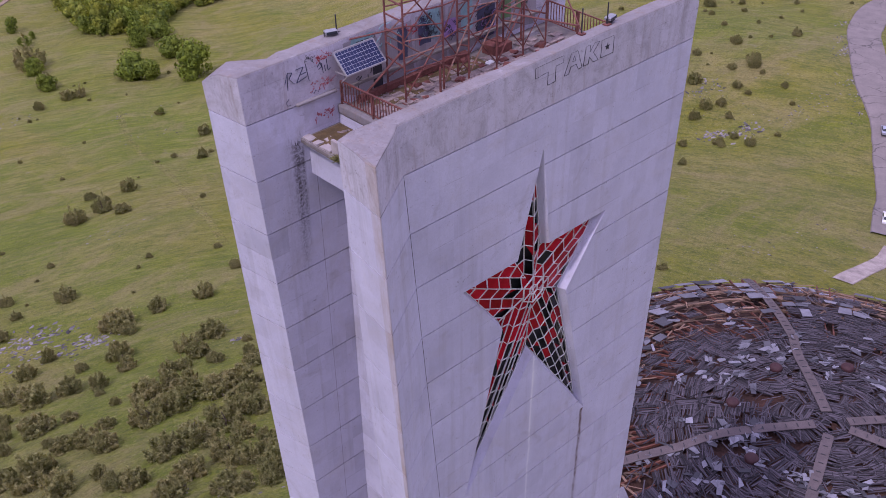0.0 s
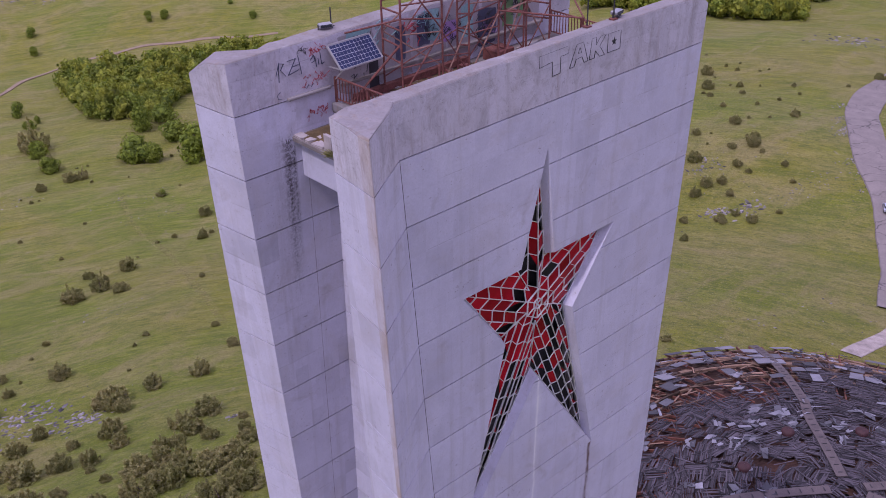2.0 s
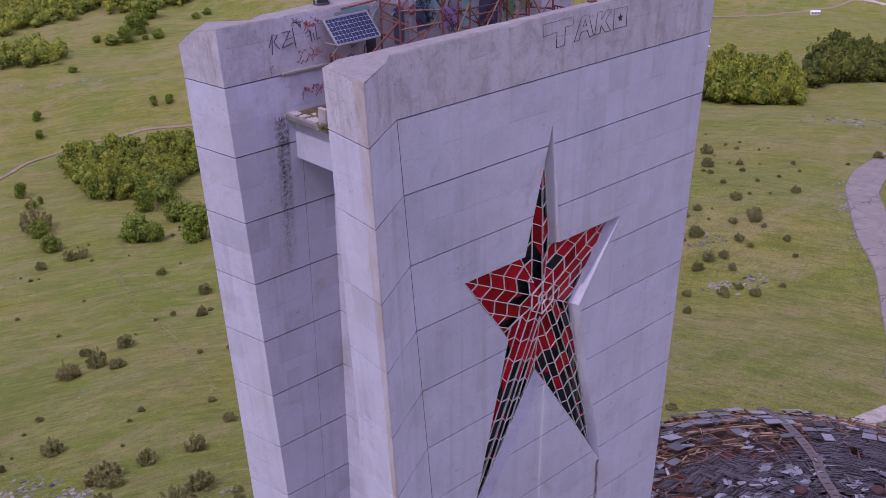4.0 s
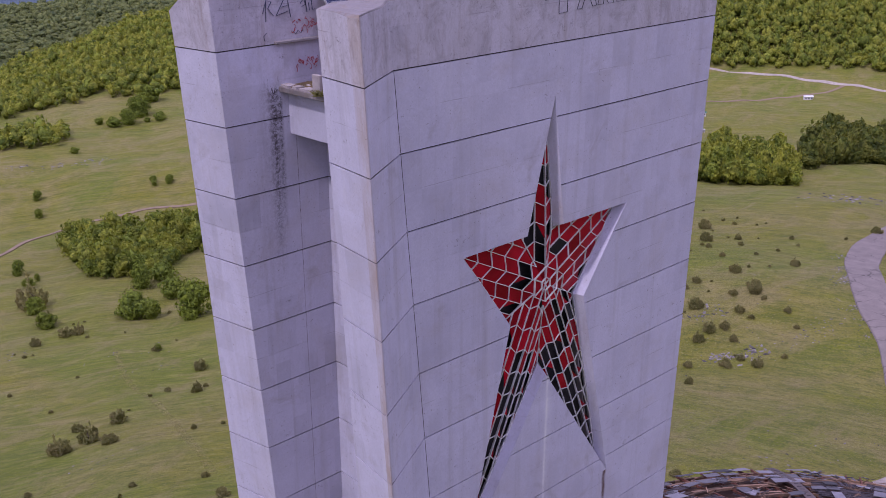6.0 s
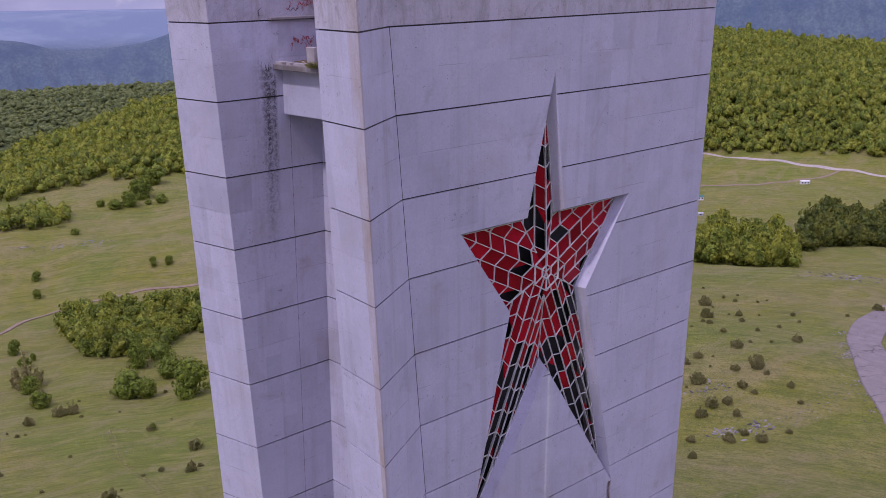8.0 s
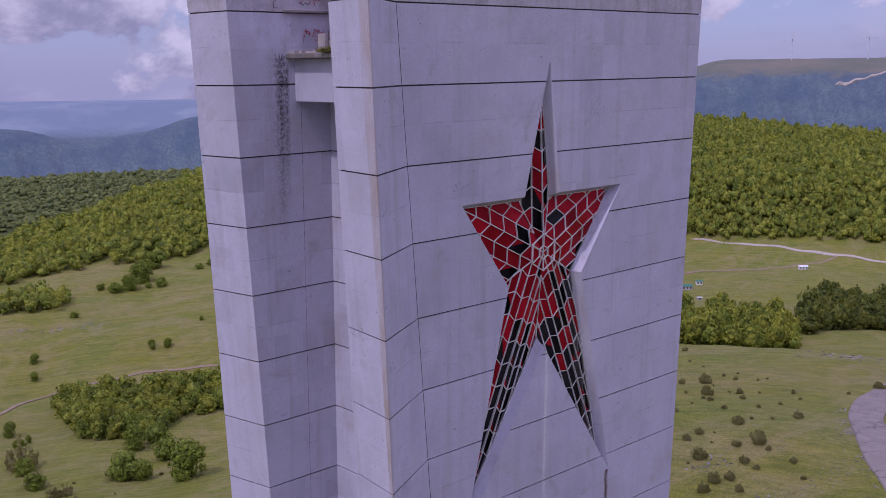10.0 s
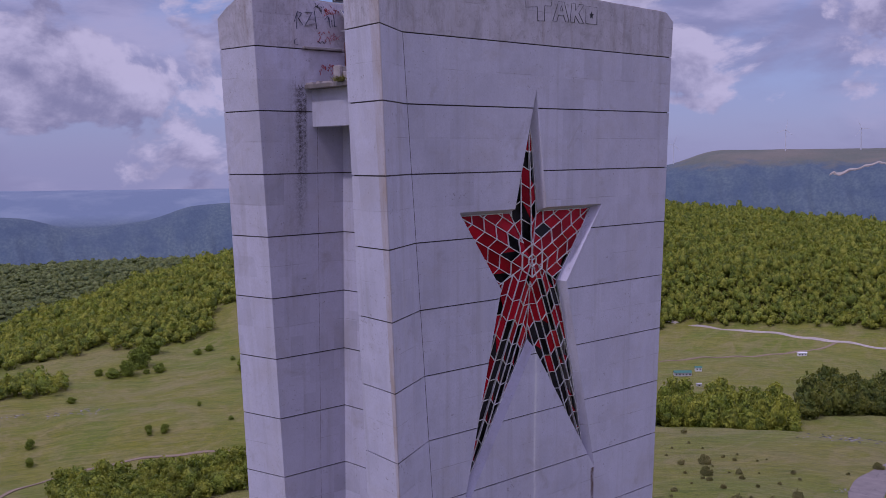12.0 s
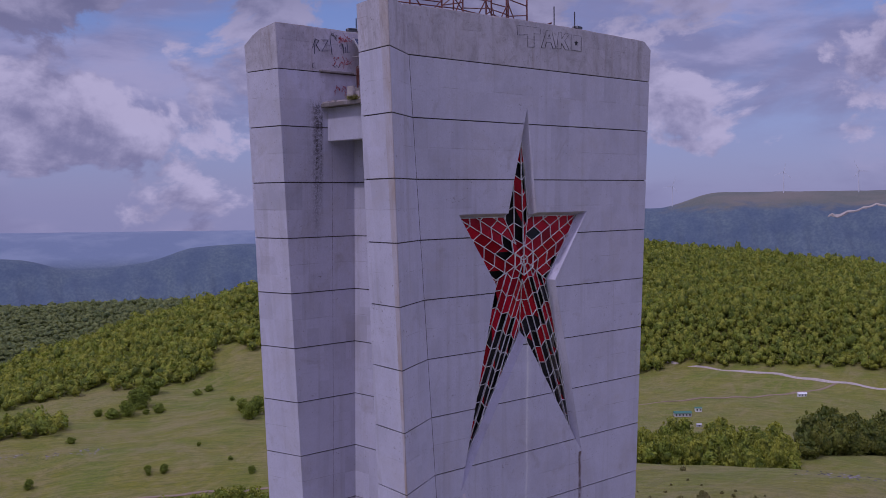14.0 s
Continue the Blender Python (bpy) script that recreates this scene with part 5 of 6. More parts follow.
woods("beech_forest", "dense green beech forest on the ridge",
      wood_spots(17, 33.5, ((8, 18.7, 19.5, 21.4, 22.2, 23.5, 23.9, 26.1, 28.1, 29.5, 29.7, 31.7, 37), (1000, 940, 966, 968, 975, 1004, 980, 970, 978, 1008, 1062, 1032, 1040)), ((8, 37), (1300, 1300)), 6.4, 9.4, 10.0, 1)
      + wood_spots(16, 21.4, ((15, 21.4), (815, 825)), ((15, 21.4), (870, 862)), 6.0, 9.0, 9.0, 7), WOOD_FAR, (12, 7, 0.075))
woods("hillside_forest", "broad green forest covering the far hillside",
      wood_spots(52, 68, ((50, 54.7, 56.3, 62, 73), (1120, 1150, 1185, 1185, 1175)), ((50, 73), (1780, 1780)), 6.4, 9.6, 11.5, 2), WOOD_FAR, (10, 6, 0.085))
woods("ridge_forest", "forest on the next ridge", wood_spots(15, 34, ((10, 34), (1600, 1600)), ((10, 34), (2080, 2080)), 7.6, 10.5, 7.0, 3), RIDGE_WOOD, (7, 5, 0.10))
woods("valley_copse", "green copse below the grassy brow",
      wood_spots(51, 63.3, ((50, 63.3), (600, 600)), ((50, 55, 59, 62.5, 63.3), (690, 715, 730, 715, 640)), 6.0, 8.6, 11.0, 4), WOOD_FAR, (22, 18, 0.058))
# These trees carry the shade on their sides in the leaf colour.
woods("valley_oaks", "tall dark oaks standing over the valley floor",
      wood_spots(63.2, 69, ((63, 64, 65, 72), (690, 680, 720, 740)), ((63, 65, 68, 72), (735, 850, 900, 930)), 7.2, 11.0, 14.0, 5), SHADED_COPSE, (22, 18, 0.058))
woods("meadow_wood", "green wood across the lower meadow",
      wood_spots(19.9, 33, ((19.8, 20.4, 21, 24, 26, 27.5, 33), (590, 540, 502, 492, 508, 535, 560)), ((19.8, 21.5, 24.3, 26.2, 28, 33), (602, 612, 602, 600, 614, 620)), 6.0, 8.8, 8.8, 6), WOOD_FAR, (24, 20, 0.055))


# ---- things on the tower's deck ----
DECK = 67.46


def railing(a, b, z, h, label):
    ob = thing("railing", label, "railing", "railings on the deck")
    a, b = Vector((*a, z)), Vector((*b, z))
    length = (b - a).length
    up = Vector((0, 0, h))
    part("top_rail", beam(a + up, b + up, 0.06, 0.045), RUST, ob)
    part("bottom_rail", beam(a + up * 0.14, b + up * 0.14, 0.04), RUST, ob)
    for i in range(4):
        p = a.lerp(b, i / 3)
        part("post", beam(p, p + up, 0.06), RUST, ob)
    n = int(length / 0.16)
    for i in range(n):
        p = a.lerp(b, (i + 0.5) / n)
        part("baluster", beam(p + up * 0.14, p + up, 0.028), RUST, ob)


railing((2.3, 6.35), (2.42, 1.0), 67.62, 0.95, "rusted steel railing at the open end of the deck")
railing((13.7, 6.4), (13.5, 1.0), DECK, 1.05, "rusted steel railing across the far end of the deck")


def scaffold():
    ob = thing("scaffold", "rusty red tube scaffold standing on the deck", "scaffold")
    rng = random.Random(8)
    front = [(4.23, 4.92), (6.0, 4.72), (7.3, 4.68), (8.81, 4.64), (10.4, 4.7), (11.82, 4.76)]
    back = [(4.4, 6.15), (7.15, 5.15), (10.17, 5.62), (11.63, 5.98)]
    tops = {}
    for row in (front, back):
        for x, y in row:
            top = 73.0 + rng.uniform(-0.4, 0.5)
            tops[(x, y)] = top
            part("standard", beam((x, y, DECK), (x, y, top), 0.078, sides=8), RUST, ob)
            part("base_plate", box((x - 0.13, y - 0.13, DECK), (x + 0.13, y + 0.13, DECK + 0.03)), RUST, ob)
    part("standard", beam((5.71, 4.6, DECK), (5.71, 4.6, DECK + 1.1), 0.09, sides=8), RUST, ob)
    for row in (front, back):
        for p, q in zip(row, row[1:]):
            for z in (68.75, 69.35, 69.85, 70.4, 70.95, 71.6, 72.2):
                if rng.random() < 0.7:
                    dz = rng.uniform(-0.12, 0.12)
                    part("ledger", beam((*p, z + dz), (*q, z - dz + rng.uniform(-0.1, 0.1)), 0.058, sides=6), RUST_TAN if rng.random() < 0.4 else RUST, ob)
            for z0, z1 in ((67.7, 69.8), (69.8, 72.1)):
                u, v = (p, q) if rng.random() < 0.5 else (q, p)
                part("brace", beam((*u, z0), (*v, z1), 0.06, sides=6), RUST_TAN if rng.random() < 0.3 else RUST, ob)
                if rng.random() < 0.5:
                    part("brace", beam((*v, z0 + rng.uniform(0, 0.4)), (*u, z1 - rng.uniform(0, 0.4)), 0.05, sides=6), RUST, ob)
    for p, q in zip(front[::2] + front[-1:], back):
        for z in (68.9, 69.5, 70.1, 70.7, 71.3):
            part("transom", beam((*p, z), (*q, z + rng.uniform(-0.1, 0.1)), 0.07, sides=6), RUST, ob)
    part("brace", beam((2.75, 6.0, 67.6), (4.3, 5.0, 69.6), 0.09, sides=6), RUST, ob)
    part("brace", beam((2.9, 6.4, 70.0), (4.2, 4.95, 70.5), 0.07, sides=6), RUST, ob)
    part("outrigger", beam((8.8, 4.64, 69.9), (8.85, 0.55, 70.45), 0.07, sides=6), RUST, ob)
    part("outrigger", beam((11.8, 4.76, 71.4), (8.9, 0.5, 70.3), 0.07, sides=6), RUST, ob)


scaffold()


def wall_post(x, y, z, h):
    ob = thing("steel_stub", "thin dark steel post standing on the wall top", "post", "posts on the wall")
    part("shaft", beam((x, y, z - 0.03), (x, y, z + h), 0.05, sides=8), DARK_STEEL, ob)
    part("foot_plate", box((x - 0.12, y - 0.12, z - 0.03), (x + 0.12, y + 0.12, z + 0.02)), RUST, ob)


wall_post(8.84, 0.4, 70.2, 0.95)
wall_post(10.15, 0.3, 70.2, 0.85)
wall_post(2.75, 6.95, 70.1, 0.75)


def floodlight(x, y, z, turn):
    ob = thing("floodlight", "small grey metal floodlight bolted to the wall top", "floodlight", "floodlights", m=pose(x, y, z, 0, 0, turn))
    part("housing", box((-0.24, -0.14, 0.10), (0.24, 0.14, 0.24), 0.03), GREY_METAL, ob)
    part("lens", box((-0.2, -0.16, 0.12), (0.2, -0.142, 0.22)), WINDOW_DARK, ob)
    part("bracket", joined(box((-0.27, -0.03, -0.02), (-0.245, 0.03, 0.2)), box((0.245, -0.03, -0.02), (0.27, 0.03, 0.2)), box((-0.27, -0.05, -0.02), (0.27, 0.05, 0.01))), DARK_STEEL, ob)
    part("cable", beam((0.2, 0.1, 0.12), (0.5, 0.2, 0.0), 0.025, sides=6), DARK_STEEL, ob)


floodlight(10.42, 0.38, 70.2, 10)
floodlight(2.45, 6.9, 70.12, -20)


def solar_panel():
    ob = thing("solar_panel", "blue solar panel in a white frame, leaning over the deck railing", "solar panel")
    a, b = Vector((1.98, 6.22, 69.80)), Vector((3.82, 6.22, 69.82))
    c, d = Vector((4.0, 5.72, 69.02)), Vector((2.14, 5.72, 69.0))
    across, down = (b - a), (d - a)
    nrm = across.cross(down).normalized()
    nrm = nrm if nrm.z > 0 else -nrm

    def at(u, v, h=0.0):
        return a + across * u + down * v + nrm * h

    part("backsheet", ([at(0, 0), at(1, 0), at(1, 1), at(0, 1), at(0, 0, -0.03), at(1, 0, -0.03), at(1, 1, -0.03), at(0, 1, -0.03)],
                       [(0, 1, 2, 3), (7, 6, 5, 4), (0, 4, 5, 1), (1, 5, 6, 2), (2, 6, 7, 3), (3, 7, 4, 0)]), WHITE_PAINT, ob)
    for i in range(12):
        for j in range(6):
            u0, u1, v0, v1 = (i + 0.035) / 12, (i + 0.965) / 12, (j + 0.035) / 6, (j + 0.965) / 6
            q = [at(u0, v0, 0.006), at(u1, v0, 0.006), at(u1, v1, 0.006), at(u0, v1, 0.006)]
            lo = [p - nrm * 0.005 for p in q]
            part("cell", (q + lo, [(0, 1, 2, 3), (4, 5, 1, 0), (5, 6, 2, 1), (6, 7, 3, 2), (7, 4, 0, 3)]), SOLAR, ob)
    for p, q in ((a, b), (b, c), (c, d), (d, a)):
        part("frame_bar", beam(p, q, 0.05, 0.06), ALU, ob, "white aluminium edge")
    part("strut", beam(at(0.02, 1), Vector((2.1, 6.35, 69.0)), 0.035), ALU, ob)
    part("strut", beam(at(0.98, 1), Vector((3.95, 6.35, 69.0)), 0.035), ALU, ob)
    part("strut", beam(at(0.05, 1, -0.02), Vector((2.3, 6.3, 68.5)), 0.04), ALU, ob)


SOLAR = plain("solar_cell", (0.012, 0.022, 0.085), 0.4, 0.0, 0.2, 3)
solar_panel()


# ---- paint on the walls ----
def strokes(name, lines, mat, width, label, y, parent=None):
    """Sprayed lines on a wall that faces -y."""
    shapes = []
    for line in lines:
        for (x0, z0), (x1, z1) in zip(line, line[1:]):
            shapes.append(beam((x0, y, z0), (x1, y, z1), width, 0.008))
    ob = part(name, joined(*shapes), mat)
    return tagged(ob, label, "graffiti", "graffiti", kind="structure")


def wall_face(z):
    return face_y(z) - 0.004


TAG = [[(5.87, 69.95), (7.35, 69.98), (7.35, 69.72), (6.95, 69.7), (6.95, 69.12), (6.55, 69.1), (6.55, 69.62), (5.9, 69.55), (5.87, 69.95)],
       [(7.42, 69.15), (7.75, 69.92), (8.1, 69.93), (8.38, 69.2), (8.18, 69.18), (8.05, 69.42), (7.76, 69.4), (7.66, 69.16), (7.42, 69.15)], [(7.84, 69.58), (7.93, 69.78), (8.02, 69.58), (7.84, 69.58)],
       [(8.45, 69.2), (8.55, 69.93), (8.78, 69.93), (8.78, 69.66), (9.02, 69.93), (9.3, 69.93), (8.98, 69.58), (9.28, 69.2), (9.0, 69.2), (8.76, 69.46), (8.72, 69.2), (8.45, 69.2)],
       [(9.42, 69.22), (9.42, 69.9), (10.12, 69.9), (10.12, 69.22), (9.42, 69.22)]]
strokes("outlined_tag", TAG, INK, 0.02, "outlined black block letters with a star in a box", wall_face(69.5) - 0.003)
star_pts = [(9.77 + (0.17 if k % 2 == 0 else 0.07) * math.sin(k * 0.6283), 69.56 + (0.17 if k % 2 == 0 else 0.07) * math.cos(k * 0.6283)) for k in range(10)]
sv = [(x, wall_face(69.5) - 0.006, z) for x, z in star_pts] + [(9.77, wall_face(69.5) - 0.006, 69.56)]
tagged(part("tag_star", (sv, [(10, (k + 1) % 10, k) for k in range(10)]), INK), "small black star inside the tag", "graffiti", "graffiti", kind="structure")


def rear_face(z):
    return 6.47 + 0.022 * (65.8 - z) - 0.012


RY = rear_face(69.0) + 0.01
rng_tag = random.Random(21)
strokes("blue_tag", [[(-0.1, 69.2), (0.05, 69.6), (0.25, 69.55), (0.1, 69.35), (0.3, 69.1)], [(0.05, 69.62), (0.0, 68.95)], [(0.4, 69.6), (0.75, 69.62), (0.4, 69.1), (0.85, 69.2)], [(0.85, 69.7), (0.95, 69.0)], [(0.6, 69.35), (0.85, 69.38)],
                     [(1.35, 69.4), (1.5, 69.55), (1.55, 69.35), (1.4, 69.3)], [(1.55, 69.5), (1.6, 69.1)], [(1.68, 69.4), (1.7, 69.15)], [(1.78, 69.6), (1.82, 69.15), (1.95, 69.2)]], BLUE_PAINT, 0.035, "dark blue sprayed tag on the concrete", RY)
strokes("loop_tag", [[(0.0, 68.6), (-0.12, 68.5), (-0.1, 68.36), (0.05, 68.34)], [(1.0, 68.55), (1.1, 68.45), (1.2, 68.56), (1.3, 68.46), (1.4, 68.56)]], BLUE_PAINT, 0.025, "small dark sprayed loops", RY)


def scribble(cx, cz, w, h, n, mat, width, name, label):
    lines = []
    for k in range(n):
        x, z = cx + rng_tag.uniform(-w, w) / 2, cz + rng_tag.uniform(-h, h) / 2
        line = [(x, z)]
        for _ in range(rng_tag.randint(4, 7)):
            x, z = x + rng_tag.uniform(-0.07, 0.08), z + rng_tag.uniform(-0.08, 0.08)
            line.append((x, z))
        lines.append(line)
    strokes(name, lines, mat, width, label, RY)


scribble(1.6, 69.72, 0.7, 0.3, 16, RED_PAINT, 0.016, "red_scribble", "faded red sprayed scribble")
scribble(1.5, 68.75, 0.9, 0.35, 16, RED_PAINT, 0.014, "red_scribble", "faded red sprayed scribble")
scribble(1.45, 67.55, 0.9, 0.3, 18, RED_PAINT, 0.016, "red_scribble", "red sprayed writing under the ledge")
scribble(0.95, 69.78, 0.5, 0.2, 9, INK, 0.012, "faint_scribble", "faint dark sprayed scribble")


def patch(x0, z0, x1, z1, mat, name, label, seed, off=0.0):
    """A painted field with a ragged outline on the rear pylon's inner face."""
    r = random.Random(seed)
    pts = []
    for k in range(20):
        t = k / 20 * 2 * math.pi
        sx, sz = math.copysign(abs(math.cos(t)) ** 0.2, math.cos(t)), math.copysign(abs(math.sin(t)) ** 0.2, math.sin(t))
        f = r.uniform(0.86, 1.0)
        pts.append(((x0 + x1) / 2 + (x1 - x0) / 2 * sx * f, (z0 + z1) / 2 + (z1 - z0) / 2 * sz * f))
    yy = lambda x: 6.47 + 0.0112 * (x + 1.74) - 0.088 + off
    v = [(x, yy(x), z) for x, z in pts] + [((x0 + x1) / 2, yy((x0 + x1) / 2), (z0 + z1) / 2)]
    tagged(part(name, (v, [(20, (k + 1) % 20, k) for k in range(20)]), mat), label, "graffiti", "graffiti", kind="structure")


GRIME = concrete("grimy_render", (0.33, 0.30, 0.32), 1.6)
for k in range(6):
    grime_x = 2.55 + 1.78 * k
    patch(grime_x, 67.6, grime_x + 1.76, 70.02 - 0.05 * (k % 2), GRIME, "grimy_render", "grimy stained render on the deck wall", 30 + k, 0.005)
patch(2.9, 69.35, 4.1, 70.0, CYAN_PAINT, "turquoise_field", "pale turquoise painted field", 1)
patch(5.2, 68.35, 5.75, 69.7, BLUE_PAINT, "dark_field", "dark blue-grey painted stripe", 2)
patch(6.3, 68.6, 7.0, 69.9, BLUE_PAINT, "dark_field", "dark blue-grey painted field", 3)
patch(6.8, 68.7, 7.5, 70.0, CYAN_PAINT, "turquoise_field", "pale turquoise painted field", 4)
patch(8.6, 68.4, 9.3, 69.8, CYAN_PAINT, "turquoise_field", "pale turquoise painted field", 5)
patch(9.5, 67.8, 10.6, 69.4, BLUE_PAINT, "dark_field", "dark painted lettering block", 6)
patch(10.9, 68.3, 11.6, 69.9, GREEN_PAINT, "green_field", "green outlined lettering block", 7)
patch(11.8, 68.5, 12.5, 69.9, GREEN_PAINT, "green_field", "green outlined lettering block", 8)
patch(3.9, 67.5, 4.4, 69.2, INK, "soot_patch", "black soot stain on the wall", 9)
patch(7.6, 68.5, 8.4, 69.3, LILAC_PAINT, "lilac_field", "lilac lettering block", 10)


def lettering(text, x, z, size, mat, name, label):
    cu = bpy.data.curves.new(name, "FONT")
    cu.body, cu.size, cu.extrude = text, size, 0.002
    cu.materials.append(mat)
    ob = new(name, cu)
    ob.matrix_world = pose(x, 6.47 + 0.0112 * (x + 1.74) - 0.095, z, 90, 0, 0.6)
    tagged(ob, label, "graffiti", "graffiti", kind="structure")


for k, (bx, bz, n, mat) in enumerate(((7.0, 69.3, 16, INK), (8.0, 68.9, 14, INK), (9.9, 68.7, 26, INK), (10.2, 68.4, 16, LILAC_PAINT), (11.3, 69.2, 14, INK), (12.1, 69.2, 14, INK), (3.4, 68.6, 8, INK), (5.9, 69.2, 12, RED_PAINT), (6.6, 69.5, 12, CYAN_PAINT), (4.6, 69.5, 10, CYAN_PAINT))):
    lines = []
    for _ in range(n):
        px, pz = bx + rng_tag.uniform(-0.5, 0.5), bz + rng_tag.uniform(-0.45, 0.45)
        line = [(px, pz)]
        for _ in range(rng_tag.randint(2, 4)):
            px, pz = px + rng_tag.uniform(-0.22, 0.22), pz + rng_tag.uniform(-0.2, 0.2)
            line.append((px, pz))
        lines.append(line)
    strokes("sprayed_lines", lines, mat, 0.035, "sprayed lettering strokes on the deck wall", 6.47 + 0.0112 * (bx + 1.74) - 0.1)
lettering("CREW", 3.15, 69.55, 0.34, INK, "sprayed_word", "black sprayed word on a turquoise field")


# ---- rubble and moss on the deck ----
def rubble(name, x0, y0, x1, y1, z, n, smin, smax, mat, label, seed):
    r = random.Random(seed)
    shapes = []
    for _ in range(n):
        s = r.uniform(smin, smax)
        m = Matrix.Translation((r.uniform(x0, x1), r.uniform(y0, y1), z + s * 0.12)) @ Euler((r.uniform(-0.3, 0.3), r.uniform(-0.3, 0.3), r.uniform(0, 3.1))).to_matrix().to_4x4()
        shapes.append(box((-s / 2, -s * r.uniform(0.25, 0.5), -s * 0.12), (s / 2, s * r.uniform(0.25, 0.5), s * r.uniform(0.08, 0.25)), 0.0, m))
    tagged(part(name, joined(*shapes), mat), label, "rubble", kind="stuff")


MOSS = plain("brown_green_moss", (0.115, 0.075, 0.03), 0.95, 0, 0.5, 3, bump=0.6)
PAVER = plain("pale_broken_paver", (0.26, 0.20, 0.185), 0.9, 0, 0.5, 2.2, bump=0.4)
def deck_paving():
    """Square slabs in rows, some lifted, sunk or gone."""
    r = random.Random(12)
    ob = thing("deck_paving", "rows of pinkish-grey square slabs, sunken and partly missing", "paving", kind="structure")
    slab = mesh_of("slab", *box((-0.23, -0.17, -0.03), (0.23, 0.17, 0.05), 0.012), PAVER)
    for j in range(13):
        for i in range(21):
            x, y = 2.95 + i * 0.49 + (0.24 if j % 2 else 0), 1.25 + j * 0.36
            if x > 13.0 or r.random() < (0.42 if x < 5.2 or y > 5.2 or x > 10.6 else 0.10):
                continue
            piece = part("slab", slab, PAVER, ob)
            piece.matrix_world = pose(x + r.gauss(0, 0.015), y + r.gauss(0, 0.015), DECK + 0.028 + r.uniform(-0.012, 0.02), r.gauss(0, 2.0), r.gauss(0, 2.0), r.gauss(0, 2.5))


deck_paving()
rubble("broken_pavers", 2.6, 1.0, 5.0, 6.2, DECK + 0.02, 420, 0.05, 0.20, PAVER, "broken pale paving slabs and rubble on the deck", 1)
rubble("stone_chips", 5.0, 1.0, 13.0, 6.2, DECK + 0.03, 420, 0.04, 0.15, PAVER, "loose stone chips scattered over the deck", 14)
rubble("landing_debris", 0.9, 1.0, 2.1, 6.2, 66.84, 46, 0.08, 0.3, PAVER, "fallen slabs on the low landing", 2)


def landing_slabs():
    """Two broken rows of pale slabs along the landing's open edge."""
    r = random.Random(31)
    ob = thing("landing_slabs", "broken rows of pale slabs with rusty gaps on the low landing", "paving", kind="structure")
    for row, x in enumerate((0.42, 0.84, 1.26)):
        y = 0.95
        while y < 6.0:
            deep = r.uniform(0.35, 0.75)
            if r.random() < (0.9, 0.75, 0.4)[row]:
                wide = r.uniform(0.32, 0.40)
                q = [(x + r.uniform(-0.03, 0.03), y + r.uniform(0, 0.05)), (x + wide, y + r.uniform(0, 0.08)), (x + wide + r.uniform(-0.08, 0.02), y + deep - 0.05), (x + r.uniform(-0.02, 0.04), y + deep - r.uniform(0.03, 0.1))]
                z0, z1 = 66.835, 66.90 + r.uniform(0, 0.03)
                v = [(a, b, z0) for a, b in q] + [(a, b, z1 + r.uniform(-0.01, 0.01)) for a, b in q]
                part("slab", (v, [(0, 1, 5, 4), (1, 2, 6, 5), (2, 3, 7, 6), (3, 0, 4, 7), (4, 5, 6, 7)]), PALE_SLAB, ob)
            y += deep + r.uniform(0.02, 0.08)


def landing_block():
    """An upended slab at the landing's inner corner, and the weeds that grow out beside it."""
    tagged(part("upended_slab", joined(box((0.44, 4.32, 66.83), (0.58, 4.72, 67.44), 0.02), box((0.60, 4.10, 66.83), (0.95, 4.60, 67.22), 0.02)), PALE_SLAB), "pale concrete slab standing upright on the landing", "slab")
    r = np.random.default_rng(61)
    n = 220
    foot = np.stack([r.normal(0.46, 0.09, n), r.normal(4.18, 0.11, n), np.full(n, 66.84)], -1)
    lean = np.stack([r.normal(-0.10, 0.16, n), r.normal(0.0, 0.16, n), r.uniform(0.03, 0.24, n)], -1)
    side = np.stack([r.normal(0, 0.02, n), r.normal(0, 0.02, n), r.normal(0, 0.01, n)], -1)
    tris = np.stack([foot - side, foot + side, foot + lean], 1).reshape(-1, 3)
    tagged(part("weeds", (tris, np.arange(len(tris)).reshape(-1, 3)), JUNIPER), "tuft of green weeds in the corner of the landing", "weeds", kind="stuff")


PALE_SLAB = plain("pale_stone_slab", (0.40, 0.35, 0.34), 0.9, 0, 0.25, 3.0, bump=0.3)
landing_slabs()
landing_block()
rubble("rusty_scrap", 4.0, 3.0, 12.5, 6.2, DECK, 34, 0.15, 0.6, RUST, "rusted scrap metal on the deck", 3)


def moss_bed(x0, y0, x1, y1, z, label):
    n, k = 16, 10
    r = random.Random(int(x0 * 10))
    verts = [(x0 + (x1 - x0) * i / n, y0 + (y1 - y0) * j / k, z + (0.02 + r.uniform(0, 0.09)) * math.sin(math.pi * i / n) ** 0.4 * math.sin(math.pi * j / k) ** 0.4 - 0.004) for i in range(n + 1) for j in range(k + 1)]
    faces = [(i * (k + 1) + j, (i + 1) * (k + 1) + j, (i + 1) * (k + 1) + j + 1, i * (k + 1) + j + 1) for i in range(n) for j in range(k)]
    tagged(part("moss", (verts, faces), MOSS, smooth_shade=True), label, "moss", kind="stuff")


